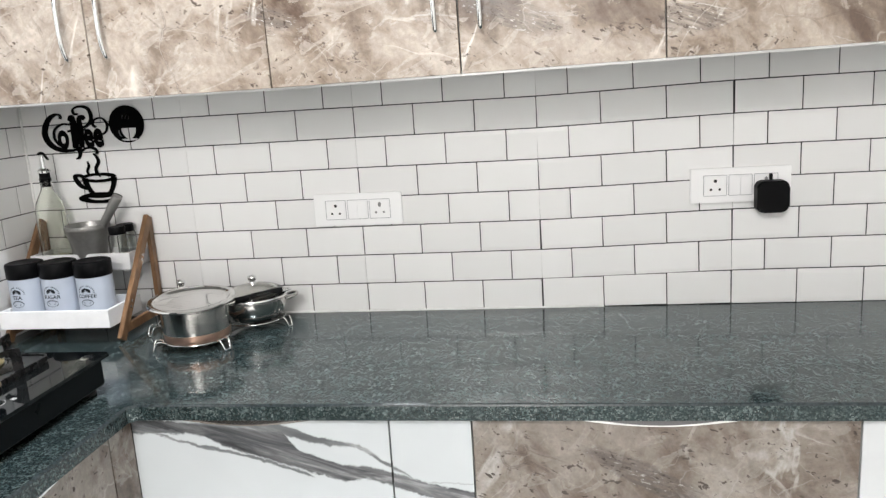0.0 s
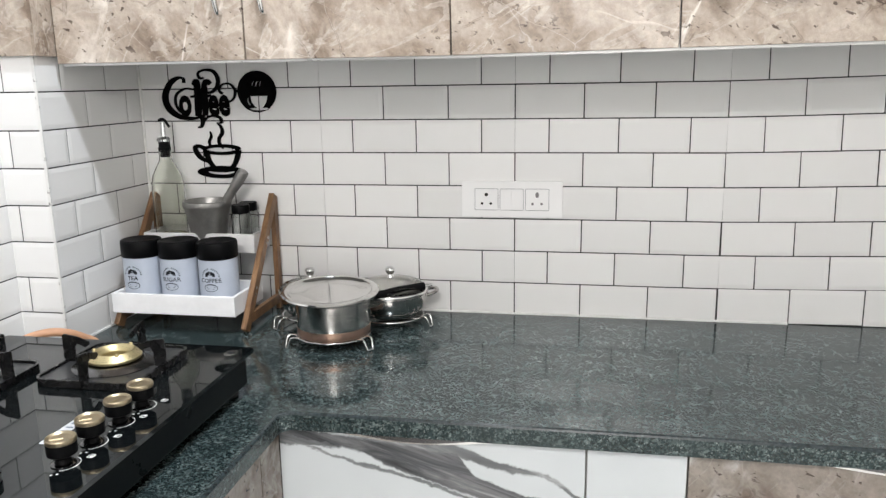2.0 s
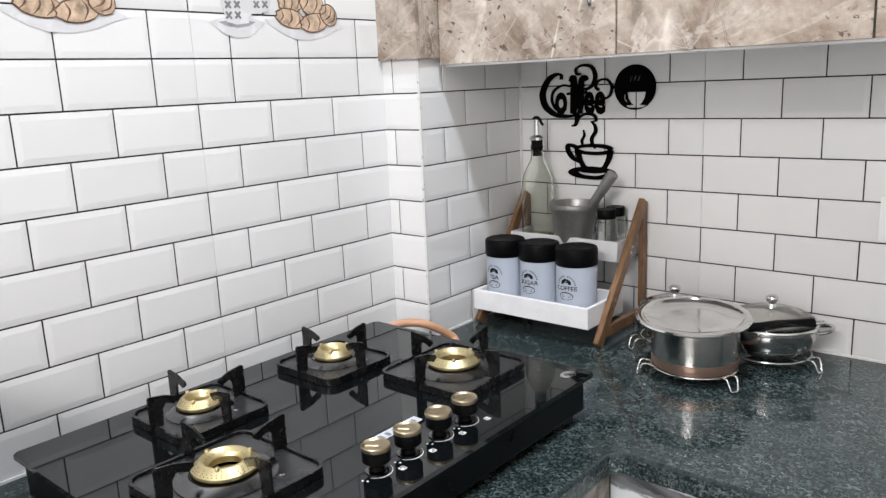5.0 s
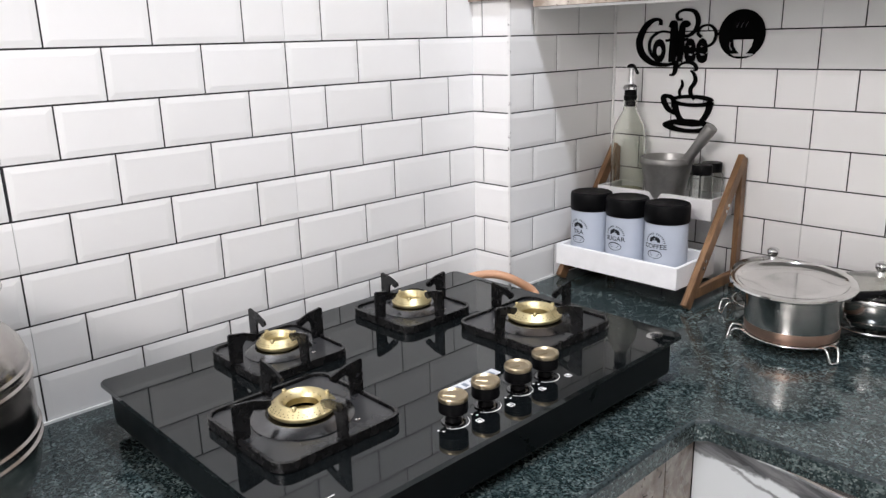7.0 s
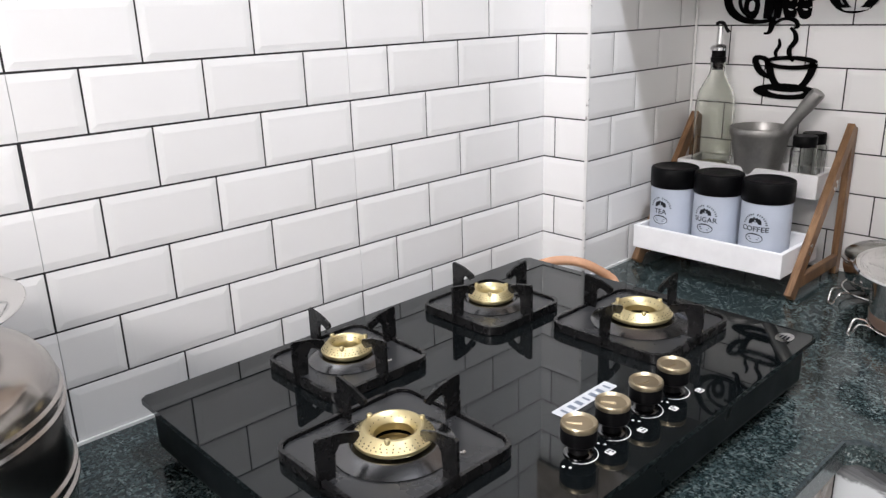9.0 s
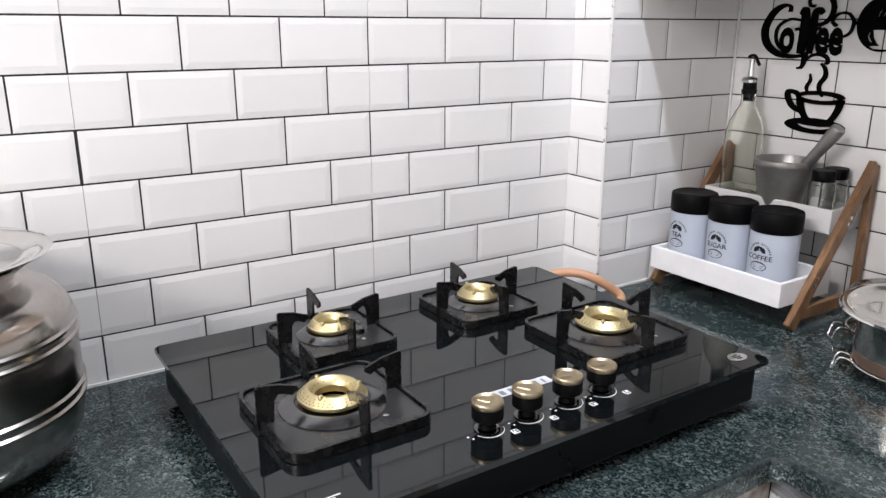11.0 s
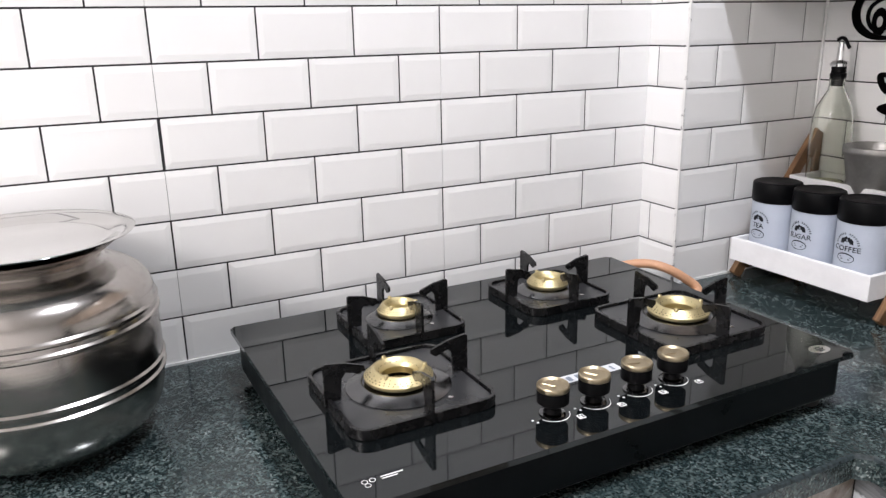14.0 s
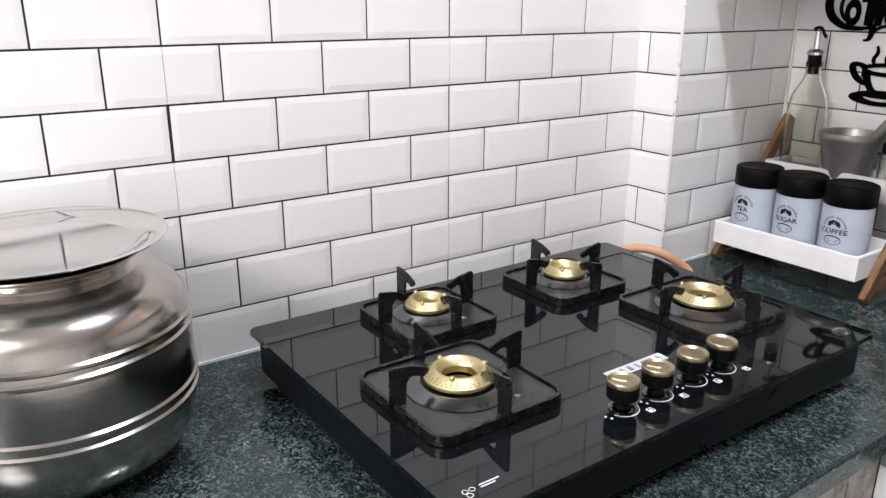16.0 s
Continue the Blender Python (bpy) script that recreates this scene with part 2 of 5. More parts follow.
def white_marble_mat():
    """White laminate with one broad grey vein falling to the lower right."""
    m, nt, b = new_mat("white_veined_laminate")
    v = link_map(nt)
    sep = nt.nodes.new("ShaderNodeSeparateXYZ")
    nt.links.new(v, sep.inputs[0])

    def math_node(op, a, c):
        n = nt.nodes.new("ShaderNodeMath")
        n.operation = op
        for s, val in zip(n.inputs, (a, c)):
            if isinstance(val, (int, float)):
                s.default_value = val
            else:
                nt.links.new(val, s)
        return n.outputs[0]

    def edge(stops):
        """Height of a vein's edge along the fronts, as a curve of x."""
        along = math_node("MULTIPLY", math_node("SUBTRACT", sep.outputs[0], 0.54), 1 / 0.72)
        r = ramp(nt, along, [((x - 0.54) / 0.72, (z - 0.64) / 0.24) for x, z in stops])
        return math_node("ADD", math_node("MULTIPLY", r, 0.24), 0.64)

    wob = noise_tex(nt, v, 30.0, 7.0, 0.68, 0.6)
    height = math_node("ADD", sep.outputs[2], math_node("MULTIPLY", math_node("SUBTRACT", wob, 0.5), 0.022))

    def stroke(low, high, blur):
        a = math_node("MULTIPLY", math_node("SUBTRACT", height, edge(low)), 1 / blur)
        c = math_node("MULTIPLY", math_node("SUBTRACT", edge(high), height), 1 / blur)
        n = nt.nodes.new("ShaderNodeClamp")
        nt.links.new(math_node("MINIMUM", a, c), n.inputs[0])
        return n.outputs[0]

    main = stroke([(0.555, 0.826), (0.701, 0.802), (0.722, 0.787), (0.853, 0.746), (0.972, 0.709), (1.021, 0.716), (1.137, 0.678), (1.22, 0.655)], [(0.555, 0.846), (0.714, 0.830), (0.856, 0.818), (0.886, 0.778), (0.952, 0.753), (1.047, 0.741), (1.139, 0.712), (1.22, 0.694)], 0.004)
    under = stroke([(0.56, 0.818), (0.683, 0.780), (0.757, 0.765), (0.825, 0.747), (0.901, 0.722), (0.93, 0.720)], [(0.56, 0.824), (0.683, 0.789), (0.757, 0.775), (0.825, 0.758), (0.901, 0.731), (0.93, 0.712)], 0.003)
    branch = stroke([(0.85, 0.808), (0.926, 0.787), (0.998, 0.781), (1.057, 0.743), (1.12, 0.710)], [(0.85, 0.835), (0.928, 0.804), (0.957, 0.801), (1.008, 0.788), (1.062, 0.752), (1.12, 0.714)], 0.004)
    band = math_node("MAXIMUM", math_node("MAXIMUM", main, math_node("MULTIPLY", under, 0.85)), math_node("MULTIPLY", branch, 0.9))
    flow = nt.nodes.new("ShaderNodeMapping")
    flow.vector_type = "TEXTURE"
    flow.inputs["Rotation"].default_value = (0, radians(16), 0)
    flow.inputs["Scale"].default_value = (0.16, 0.1, 0.022)
    nt.links.new(v, flow.inputs["Vector"])
    grey = noise_tex(nt, flow.outputs[0], 1.0, 6.0, 0.6, 0.9)
    tone = ramp(nt, grey, [(0.30, (0.035, 0.037, 0.041)), (0.45, (0.085, 0.09, 0.096)), (0.57, (0.165, 0.17, 0.178)), (0.70, (0.34, 0.35, 0.36))])
    white = ramp(nt, noise_tex(nt, v, 4.0, 3.0), [(0.3, (0.53, 0.57, 0.59)), (0.7, (0.585, 0.625, 0.645))])
    nt.links.new(mix(nt, band, white, tone), b.inputs["Base Color"])
    b.inputs["Roughness"].default_value = 0.18
    return m


def tile_mat():
    m, nt, b = new_mat("white_ceramic_tile")
    oi = nt.nodes.new("ShaderNodeObjectInfo")
    v = link_map(nt, 1.0, True)
    col = ramp(nt, oi.outputs["Random"], [(0.0, (0.765, 0.765, 0.76)), (1.0, (0.815, 0.815, 0.81))])
    cloud = noise_tex(nt, v, 18.0, 4.0)
    col = mix(nt, ramp(nt, cloud, [(0.35, 0.0), (0.75, 0.12)]), col, (0.72, 0.70, 0.67))
    nt.links.new(col, b.inputs["Base Color"])
    rr = ramp(nt, noise_tex(nt, v, 40.0, 3.0), [(0.3, 0.14), (0.7, 0.24)])
    nt.links.new(rr, b.inputs["Roughness"])
    bump(nt, b, noise_tex(nt, v, 9.0, 2.0), 0.06, 0.004)
    return m


def wood_mat():
    m, nt, b = new_mat("stained_wood")
    v = link_map(nt, 1.0, True)
    mp = nt.nodes.new("ShaderNodeMapping")
    mp.inputs["Scale"].default_value = (60, 14, 8)
    nt.links.new(v, mp.inputs["Vector"])
    g = noise_tex(nt, mp.outputs[0], 1.6, 6.0, 0.65, 0.7)
    col = ramp(nt, g, [(0.25, (0.07, 0.036, 0.017)), (0.5, (0.185, 0.098, 0.046)), (0.75, (0.33, 0.19, 0.095))])
    nt.links.new(col, b.inputs["Base Color"])
    b.inputs["Roughness"].default_value = 0.45
    bump(nt, b, g, 0.15, 0.0006)
    return m


def steel_mat(name, colour, rough, streak=0.06, stretch=(3, 3, 260), relief=0.03):
    """Metal with fine brushing in rings."""
    m, nt, b = new_mat(name)
    v = link_map(nt, 1.0, True)
    mp = nt.nodes.new("ShaderNodeMapping")
    mp.inputs["Scale"].default_value = stretch
    nt.links.new(v, mp.inputs["Vector"])
    brush = noise_tex(nt, mp.outputs[0], 1.0, 4.0, 0.6)
    big = noise_tex(nt, v, 14.0, 4.0, 0.6)
    dark = tuple(c * 0.86 for c in colour)
    nt.links.new(mix(nt, ramp(nt, big, [(0.3, 0.0), (0.7, 1.0)]), dark, colour), b.inputs["Base Color"])
    rr = ramp(nt, mix(nt, 0.5, brush, big), [(0.3, max(0.02, rough - streak)), (0.7, rough + streak)])
    nt.links.new(rr, b.inputs["Roughness"])
    b.inputs["Metallic"].default_value = 1.0
    bump(nt, b, brush, relief, 0.0004)
    return m


def glass_mat(name, tint, rough=0.02):
    m, nt, b = new_mat(name)
    b.inputs["Base Color"].default_value = (*tint, 1)
    b.inputs["Transmission Weight"].default_value = 1.0
    b.inputs["IOR"].default_value = 1.33
    v = link_map(nt)
    nt.links.new(ramp(nt, noise_tex(nt, v, 30.0), [(0.3, rough), (0.7, rough + 0.04)]), b.inputs["Roughness"])
    return m


TILE = tile_mat()
GROUT = surface("dark_grout", (0.018, 0.018, 0.020), 0.9, vary=0.3, scale=60)
SEALANT = surface("white_sealant", (0.79, 0.79, 0.78), 0.6, vary=0.15, scale=40)


def chipped_mat():
    """White tile edge, chipped to the dark body along its length."""
    m, nt, b = new_mat("chipped_tile_edge")
    v = link_map(nt)
    chips = ramp(nt, noise_tex(nt, v, 38.0, 5.0, 0.7), [(0.55, 0.0), (0.64, 1.0)])
    nt.links.new(mix(nt, chips, (0.70, 0.70, 0.69), (0.14, 0.135, 0.13)), b.inputs["Base Color"])
    b.inputs["Roughness"].default_value = 0.5
    bump(nt, b, chips, 0.3, 0.001)
    return m


CHIPPED = chipped_mat()
GRANITE = granite_mat()
HONED = surface("honed_granite_edge", (0.030, 0.040, 0.044), 0.12, vary=0.6, scale=160, fine=500)
BROWN = brown_marble_mat("brown_marble_laminate", 0.79, 1.03)
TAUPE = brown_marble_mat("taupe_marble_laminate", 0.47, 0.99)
WHITE_MARBLE = white_marble_mat()
WHITE_LAM = surface("white_laminate", (0.62, 0.645, 0.66), 0.2, vary=0.05, scale=6)
CARCASS = surface("grey_carcass_board", (0.42, 0.41, 0.39), 0.5, vary=0.1)
ALU = steel_mat("aluminium_profile", (0.78, 0.78, 0.78), 0.3)
CHROME = steel_mat("chrome", (0.86, 0.86, 0.86), 0.08, 0.03)
STEEL = steel_mat("polished_steel", (0.64, 0.615, 0.595), 0.17, 0.06)
MIRROR_STEEL = steel_mat("mirror_steel", (0.74, 0.73, 0.715), 0.10, 0.04)
POT_STEEL = steel_mat("water_pot_steel", (0.48, 0.45, 0.427), 0.20, 0.06, (2.5, 2.5, 190), 0.12)
pot_nodes = POT_STEEL.node_tree
round_the_axis = pot_nodes.nodes.new("ShaderNodeTangent")
round_the_axis.direction_type, round_the_axis.axis = "RADIAL", "Z"
pot_nodes.links.new(round_the_axis.outputs[0], pot_nodes.nodes["Principled BSDF"].inputs["Tangent"])
pot_nodes.nodes["Principled BSDF"].inputs["Anisotropic"].default_value = 0.35
PLATE_STEEL = surface("polished_plate_steel", (0.66, 0.65, 0.635), 0.09, metal=1.0, vary=0.06, scale=14, rvary=0.03, fine=90)
DULL_STEEL = steel_mat("dark_burner_steel", (0.17, 0.17, 0.175), 0.22, 0.06)
COPPER = steel_mat("copper_base", (0.66, 0.43, 0.33), 0.33)
CAST_ALU = surface("cast_aluminium", (0.32, 0.315, 0.305), 0.42, metal=0.8, vary=0.2, scale=25, relief=0.12, fine=160)
BRASS = steel_mat("brass", (0.70, 0.60, 0.345), 0.42, 0.08)
# darker copy of BRASS: the shade down in the burner hole is in its colour
THROAT_BRASS = steel_mat("shaded_throat_brass", (0.24, 0.185, 0.085), 0.45, 0.08)
GOLD_CAP = steel_mat("gold_anodised", (0.46, 0.385, 0.265), 0.40, 0.08, (200, 3, 3))
BLACK_GLASS = surface("black_glass", (0.004, 0.0052, 0.0058), 0.035, vary=0.2, scale=8, rvary=0.02, fine=60)
BLACK_GLASS.node_tree.nodes["Principled BSDF"].inputs["Specular Tint"].default_value = (0.93, 1.0, 1.03, 1)
BLACK_PAINT = surface("black_painted_steel", (0.004, 0.0055, 0.0065), 0.34, vary=0.3, scale=20, spec=0.13)
TRAY_ENAMEL = surface("satin_black_tray", (0.028, 0.029, 0.031), 0.30, vary=0.2, scale=12)
CAST_IRON = surface("enamelled_iron", (0.006, 0.006, 0.0065), 0.26, vary=0.3, scale=60, relief=0.1)
BLACK_PLASTIC = surface("black_plastic", (0.0025, 0.0025, 0.003), 0.45, vary=0.2, scale=40, spec=0.10)
SIGN_BLACK = surface("black_acrylic", (0.0015, 0.0015, 0.0015), 0.55, vary=0.2, scale=50, spec=0.03)
WHITE_PLASTIC = surface("white_plastic", (0.87, 0.87, 0.87), 0.3, vary=0.01, scale=20, rvary=0.01)
SHELF_WHITE = surface("white_painted_wood", (0.84, 0.84, 0.85), 0.4, vary=0.05, scale=30, relief=0.04, fine=120)
CAN_BLUE = surface("pale_blue_tin", (0.44, 0.485, 0.565), 0.38, vary=0.05, scale=20)
INK = surface("dark_print", (0.012, 0.014, 0.018), 0.6, vary=0.2, spec=0.15)
GREY_INK = surface("grey_print", (0.085, 0.095, 0.115), 0.6, vary=0.25, scale=300, spec=0.15)
WHITE_INK = surface("white_print", (0.8, 0.8, 0.8), 0.5, vary=0.05)
STICKER = surface("white_sticker", (0.58, 0.60, 0.63), 0.4, vary=0.08, scale=60)
HOLE = surface("dark_hole", (0.012, 0.010, 0.008), 0.8, vary=0.2)
SHUTTER = surface("grey_shutter", (0.22, 0.22, 0.22), 0.5, vary=0.2, scale=60)
WOOD = wood_mat()
CLEAR_GLASS = glass_mat("clear_glass", (0.97, 0.985, 0.97))
RUBBER_ORANGE = surface("orange_rubber_hose", (0.58, 0.32, 0.19), 0.5, vary=0.12, scale=40)
RUBBER = surface("black_rubber", (0.015, 0.015, 0.015), 0.7, vary=0.2)
PLASTER = surface("painted_plaster", (0.80, 0.80, 0.79), 0.7, vary=0.06, scale=4, relief=0.06)
CEILING_PAINT = surface("white_ceiling_paint", (0.8, 0.8, 0.79), 0.8, vary=0.04, scale=3, relief=0.05)
FLOOR_TILE = surface("grey_floor_tile", (0.66, 0.655, 0.64), 0.25, vary=0.12, scale=5)
PASTRY = surface("printed_pastry", (0.58, 0.43, 0.31), 0.3, vary=0.45, scale=60)
PASTRY_DARK = surface("printed_pastry_shade", (0.13, 0.075, 0.048), 0.3, vary=0.4, scale=60)
CHINA = surface("printed_china", (0.70, 0.70, 0.71), 0.25, vary=0.06, scale=30)
CHINA_SHADE = surface("printed_china_shade", (0.36, 0.36, 0.38), 0.3, vary=0.2, scale=60)


def lamp_glow_mat():
    m, nt, b = new_mat("lamp_diffuser")
    b.inputs["Base Color"].default_value = (0.9, 0.9, 0.9, 1)
    b.inputs["Emission Color"].default_value = (1, 0.97, 0.92, 1)
    b.inputs["Emission Strength"].default_value = 3.0
    return m


LAMP_GLOW = lamp_glow_mat()

# ---------------- shape helpers ----------------


def mesh_from(bm, name, smooth=None):
    me = bpy.data.meshes.new(name)
    bmesh.ops.recalc_face_normals(bm, faces=bm.faces)
    bm.to_mesh(me)
    bm.free()
    if smooth is not None:
        me.set_sharp_from_angle(angle=radians(smooth))
        for p in me.polygons:  # broad flat faces stay flat
            p.use_smooth = p.area < 0.001
    return me


def thing(name, at, label, category, group="", kind="", turn=0.0):
    ob = new(name)
    ob.matrix_world = pose(*at, 0, 0, turn)
    ob.empty_display_size = 0.02
    return tagged(ob, label, category, group, kind)


def part(name, bm, material, parent, label="", smooth=None, kind=""):
    ob = new(name, mesh_from(bm, name, smooth))
    ob.data.materials.append(material)
    ob.parent = parent
    return tagged(ob, label=label, kind=kind)


def solo(name, bm, material, label, category, group="", kind="", at=(0, 0, 0), smooth=None, turn=0.0):
    ob = new(name, mesh_from(bm, name, smooth))
    ob.data.materials.append(material)
    ob.matrix_world = pose(*at, 0, 0, turn)
    return tagged(ob, label, category, group, kind)


def box(x0, x1, y0, y1, z0, z1, edge=0.0, seg=2, bm=None):
    bm = bm or bmesh.new()
    r = bmesh.ops.create_cube(bm, size=1.0, matrix=Matrix.Translation(((x0 + x1) / 2, (y0 + y1) / 2, (z0 + z1) / 2)) @ Matrix.Diagonal((x1 - x0, y1 - y0, z1 - z0, 1)))
    if edge:
        es = {e for v in r["verts"] for e in v.link_edges}
        bmesh.ops.bevel(bm, geom=list(es), offset=edge, segments=seg, profile=0.6, affect="EDGES")
    return bm


def lathe(profile, seg=48, at=(0, 0, 0), bm=None):
    """A turned shape from (radius, height) pairs; a radius of 0 closes it."""
    bm = bm or bmesh.new()
    rings = []
    for r, z in profile:
        if r <= 1e-6:
            rings.append([bm.verts.new((at[0], at[1], at[2] + z))])
        else:
            rings.append([bm.verts.new((at[0] + r * math.cos(2 * math.pi * i / seg), at[1] + r * math.sin(2 * math.pi * i / seg), at[2] + z)) for i in range(seg)])
    for a, b in zip(rings, rings[1:]):
        for i in range(seg):
            j = (i + 1) % seg
            if len(a) == 1 and len(b) > 1:
                bm.faces.new((a[0], b[i], b[j]))
            elif len(b) == 1 and len(a) > 1:
                bm.faces.new((a[i], a[j], b[0]))
            elif len(a) > 1:
                bm.faces.new((a[i], a[j], b[j], b[i]))
    return bm


def spline(points, steps=8):
    """A smooth line through the points."""
    p = [Vector(q) for q in points]
    p = [2 * p[0] - p[1], *p, 2 * p[-1] - p[-2]]
    out = []
    for i in range(1, len(p) - 2):
        for k in range(steps):
            t = k / steps
            a, b, c, d = p[i - 1 : i + 3]
            out.append(0.5 * (2 * b + (c - a) * t + (2 * a - 5 * b + 4 * c - d) * t * t + (3 * b - a - 3 * c + d) * t ** 3))
    return out + [p[-2]]


def tube(points, r, seg=10, closed=False, bm=None):
    """A round rod along a line."""
    bm = bm or bmesh.new()
    pts = [Vector(p) for p in points]
    n, rings = len(pts), []
    side = None
    for i, p in enumerate(pts):
        a = pts[(i - 1) % n] if closed or i > 0 else p
        b = pts[(i + 1) % n] if closed or i < n - 1 else p
        way = (b - a).normalized()
        if side is None:
            side = way.orthogonal().normalized()
        side = (side - way * side.dot(way)).normalized()
        up = way.cross(side)
        rings.append([bm.verts.new(p + r * (math.cos(2 * math.pi * k / seg) * side + math.sin(2 * math.pi * k / seg) * up)) for k in range(seg)])
    for i in range(n if closed else n - 1):
        a, b = rings[i], rings[(i + 1) % n]
        for k in range(seg):
            bm.faces.new((a[k], a[(k + 1) % seg], b[(k + 1) % seg], b[k]))
    if not closed:
        bm.faces.new(rings[0][::-1])
        bm.faces.new(rings[-1])
    return bm


def prism(outline, place, depth, bm=None):
    """A plate from a 2D outline; place(u, v, w) lays it into 3D, w through the plate."""
    bm = bm or bmesh.new()
    a = [bm.verts.new(place(u, v, 0)) for u, v in outline]
    b = [bm.verts.new(place(u, v, depth)) for u, v in outline]
    bm.faces.new(a[::-1])
    bm.faces.new(b)
    for i in range(len(a)):
        j = (i + 1) % len(a)
        bm.faces.new((a[i], a[j], b[j], b[i]))
    return bm


def ribbon(points, widths, place, depth, bm=None, steps=8):
    """A flat cut stroke along a smooth line, its width running through widths."""
    bm = bm or bmesh.new()
    pts = spline([(u, v, 0) for u, v in points], steps)
    n = len(pts)
    rows = []
    for i, p in enumerate(pts):
        way = (pts[min(i + 1, n - 1)] - pts[max(i - 1, 0)]).normalized()
        s = i / (n - 1) * (len(widths) - 1)
        k = min(int(s), len(widths) - 2)
        w = widths[k] + (widths[k + 1] - widths[k]) * (s - k)
        off = Vector((-way.y, way.x, 0)) * w / 2
        rows.append([bm.verts.new(place(q.x, q.y, d)) for q in (p - off, p + off) for d in (0, depth)])
    for a, b in zip(rows, rows[1:]):
        for i, j in ((0, 1), (1, 3), (3, 2), (2, 0)):
            bm.faces.new((a[i], a[j], b[j], b[i]))
    for r in (rows[0], rows[-1]):
        bm.faces.new((r[0], r[1], r[3], r[2]))
    return bm


def rounded(w, h, r, seg=6):
    """The outline of a rectangle w x h round the origin with round corners."""
    out = []
    for cx, cy, a0 in ((w / 2 - r, h / 2 - r, 0), (-w / 2 + r, h / 2 - r, 90), (-w / 2 + r, -h / 2 + r, 180), (w / 2 - r, -h / 2 + r, 270)):
        for k in range(seg + 1):
            a = radians(a0 + 90 * k / seg)
            out.append((cx + r * math.cos(a), cy + r * math.sin(a)))
    return out


def letters(text, size, place, depth=0.0004, bold=0.0, stretch=1.0):
    """Raised print in the built-in font, centred on the origin of place(u, v, w)."""
    cu = bpy.data.curves.new("letters", "FONT")
    cu.body, cu.size, cu.align_x, cu.align_y = text, size, "CENTER", "CENTER"
    cu.extrude, cu.offset, cu.resolution_u = depth / 2, bold, 3
    ob = new("letters", cu)
    bpy.context.view_layer.update()
    me = bpy.data.meshes.new_from_object(ob.evaluated_get(bpy.context.evaluated_depsgraph_get()))
    bm = bmesh.new()
    bm.from_mesh(me)
    bpy.data.objects.remove(ob)
    bpy.data.curves.remove(cu)
    bpy.data.meshes.remove(me)
    bmesh.ops.remove_doubles(bm, verts=bm.verts, dist=size * 0.001)
    for v in bm.verts:
        v.co = place(v.co.x * stretch, v.co.y, v.co.z + depth / 2)
    return bm


# ---------------- the room ----------------
COUNTER = 0.88          # height of the worktop
WALL_B, EDGE_Y = -0.100, -0.359   # face of the stove wall; front corner of the pillar
GAP = 0.0027            # width of a tile joint
RIGHT, BACK, TOP = 3.2, -3.9, 2.75

wall_a = solo("wall_north", box(-0.25, RIGHT, 0.0022, 0.15, 0, TOP), GROUT, "wall of white bevelled metro tiles with dark joints", "wall", kind="structure")
wall_c = solo("pillar_wall", box(-0.25, -0.0022, EDGE_Y + 0.0022, 0.002, 0, TOP), GROUT, "tiled pillar in the kitchen corner beside the shelf", "wall", kind="structure")
wall_b = solo("wall_west", box(-0.25, WALL_B - 0.0022, BACK, EDGE_Y + 0.002, 0, TOP), GROUT, "wall of white bevelled metro tiles behind the stove", "wall", kind="structure")
solo("wall_east", box(RIGHT, RIGHT + 0.12, BACK, 0.15, 0, TOP), PLASTER, "plain painted wall closing the kitchen", "wall", kind="structure")
solo("wall_south", box(-0.25, RIGHT + 0.12, BACK - 0.12, BACK, 0, TOP), PLASTER, "plain painted wall behind the kitchen", "wall", kind="structure")
solo("floor", box(-0.25, RIGHT + 0.12, BACK - 0.12, 0.15, -0.1, 0), FLOOR_TILE, "pale grey polished kitchen floor", "floor", kind="structure")
solo("ceiling", box(-0.25, RIGHT + 0.12, BACK - 0.12, 0.15, TOP, TOP + 0.1), CEILING_PAINT, "plain white painted ceiling", "ceiling", kind="structure")

# worktop: an L of granite with a small chamfer in the inner corner
FRONT_A, FRONT_B = -0.596, 0.566


def worktop():
    pts = [(0.001, 0.001), (RIGHT - 0.001, 0.001), (RIGHT - 0.001, FRONT_A), (FRONT_B + 0.014, FRONT_A), (FRONT_B, FRONT_A - 0.014), (FRONT_B, -2.6), (WALL_B + 0.001, -2.6), (WALL_B + 0.001, EDGE_Y - 0.001), (0.001, EDGE_Y - 0.001)]
    bm = prism(pts, lambda u, v, w: (u, v, COUNTER - 0.032 + w), 0.032)
    top = max(v.co.z for v in bm.verts)
    front = lambda v: v.co.z > top - 0.0001 and v.co.x > 0.5 and -2.7 < v.co.y < FRONT_A + 0.001
    es = [e for e in bm.edges if all(front(v) for v in e.verts)]
    bmesh.ops.recalc_face_normals(bm, faces=bm.faces[:])
    bmesh.ops.bevel(bm, geom=es, offset=0.0045, segments=2, profile=0.5, affect="EDGES")
    return bm


slab = solo("worktop", worktop(), GRANITE, "polished dark green granite worktop with pale flecks, L-shaped", "worktop", kind="structure", smooth=40)
slab.data.materials.append(HONED)
for poly in slab.data.polygons:
    if 0.3 < poly.normal.z < 0.95:
        poly.material_index = 1
UP_Z_BEAD = 1.47
bead = box(0.001, 1.5, -0.004, 0.0, COUNTER, COUNTER + 0.004)
box(0.0, 0.004, EDGE_Y, -0.004, COUNTER, COUNTER + 0.004, bm=bead)
box(WALL_B, WALL_B + 0.004, -2.5, EDGE_Y, COUNTER, COUNTER + 0.004, bm=bead)
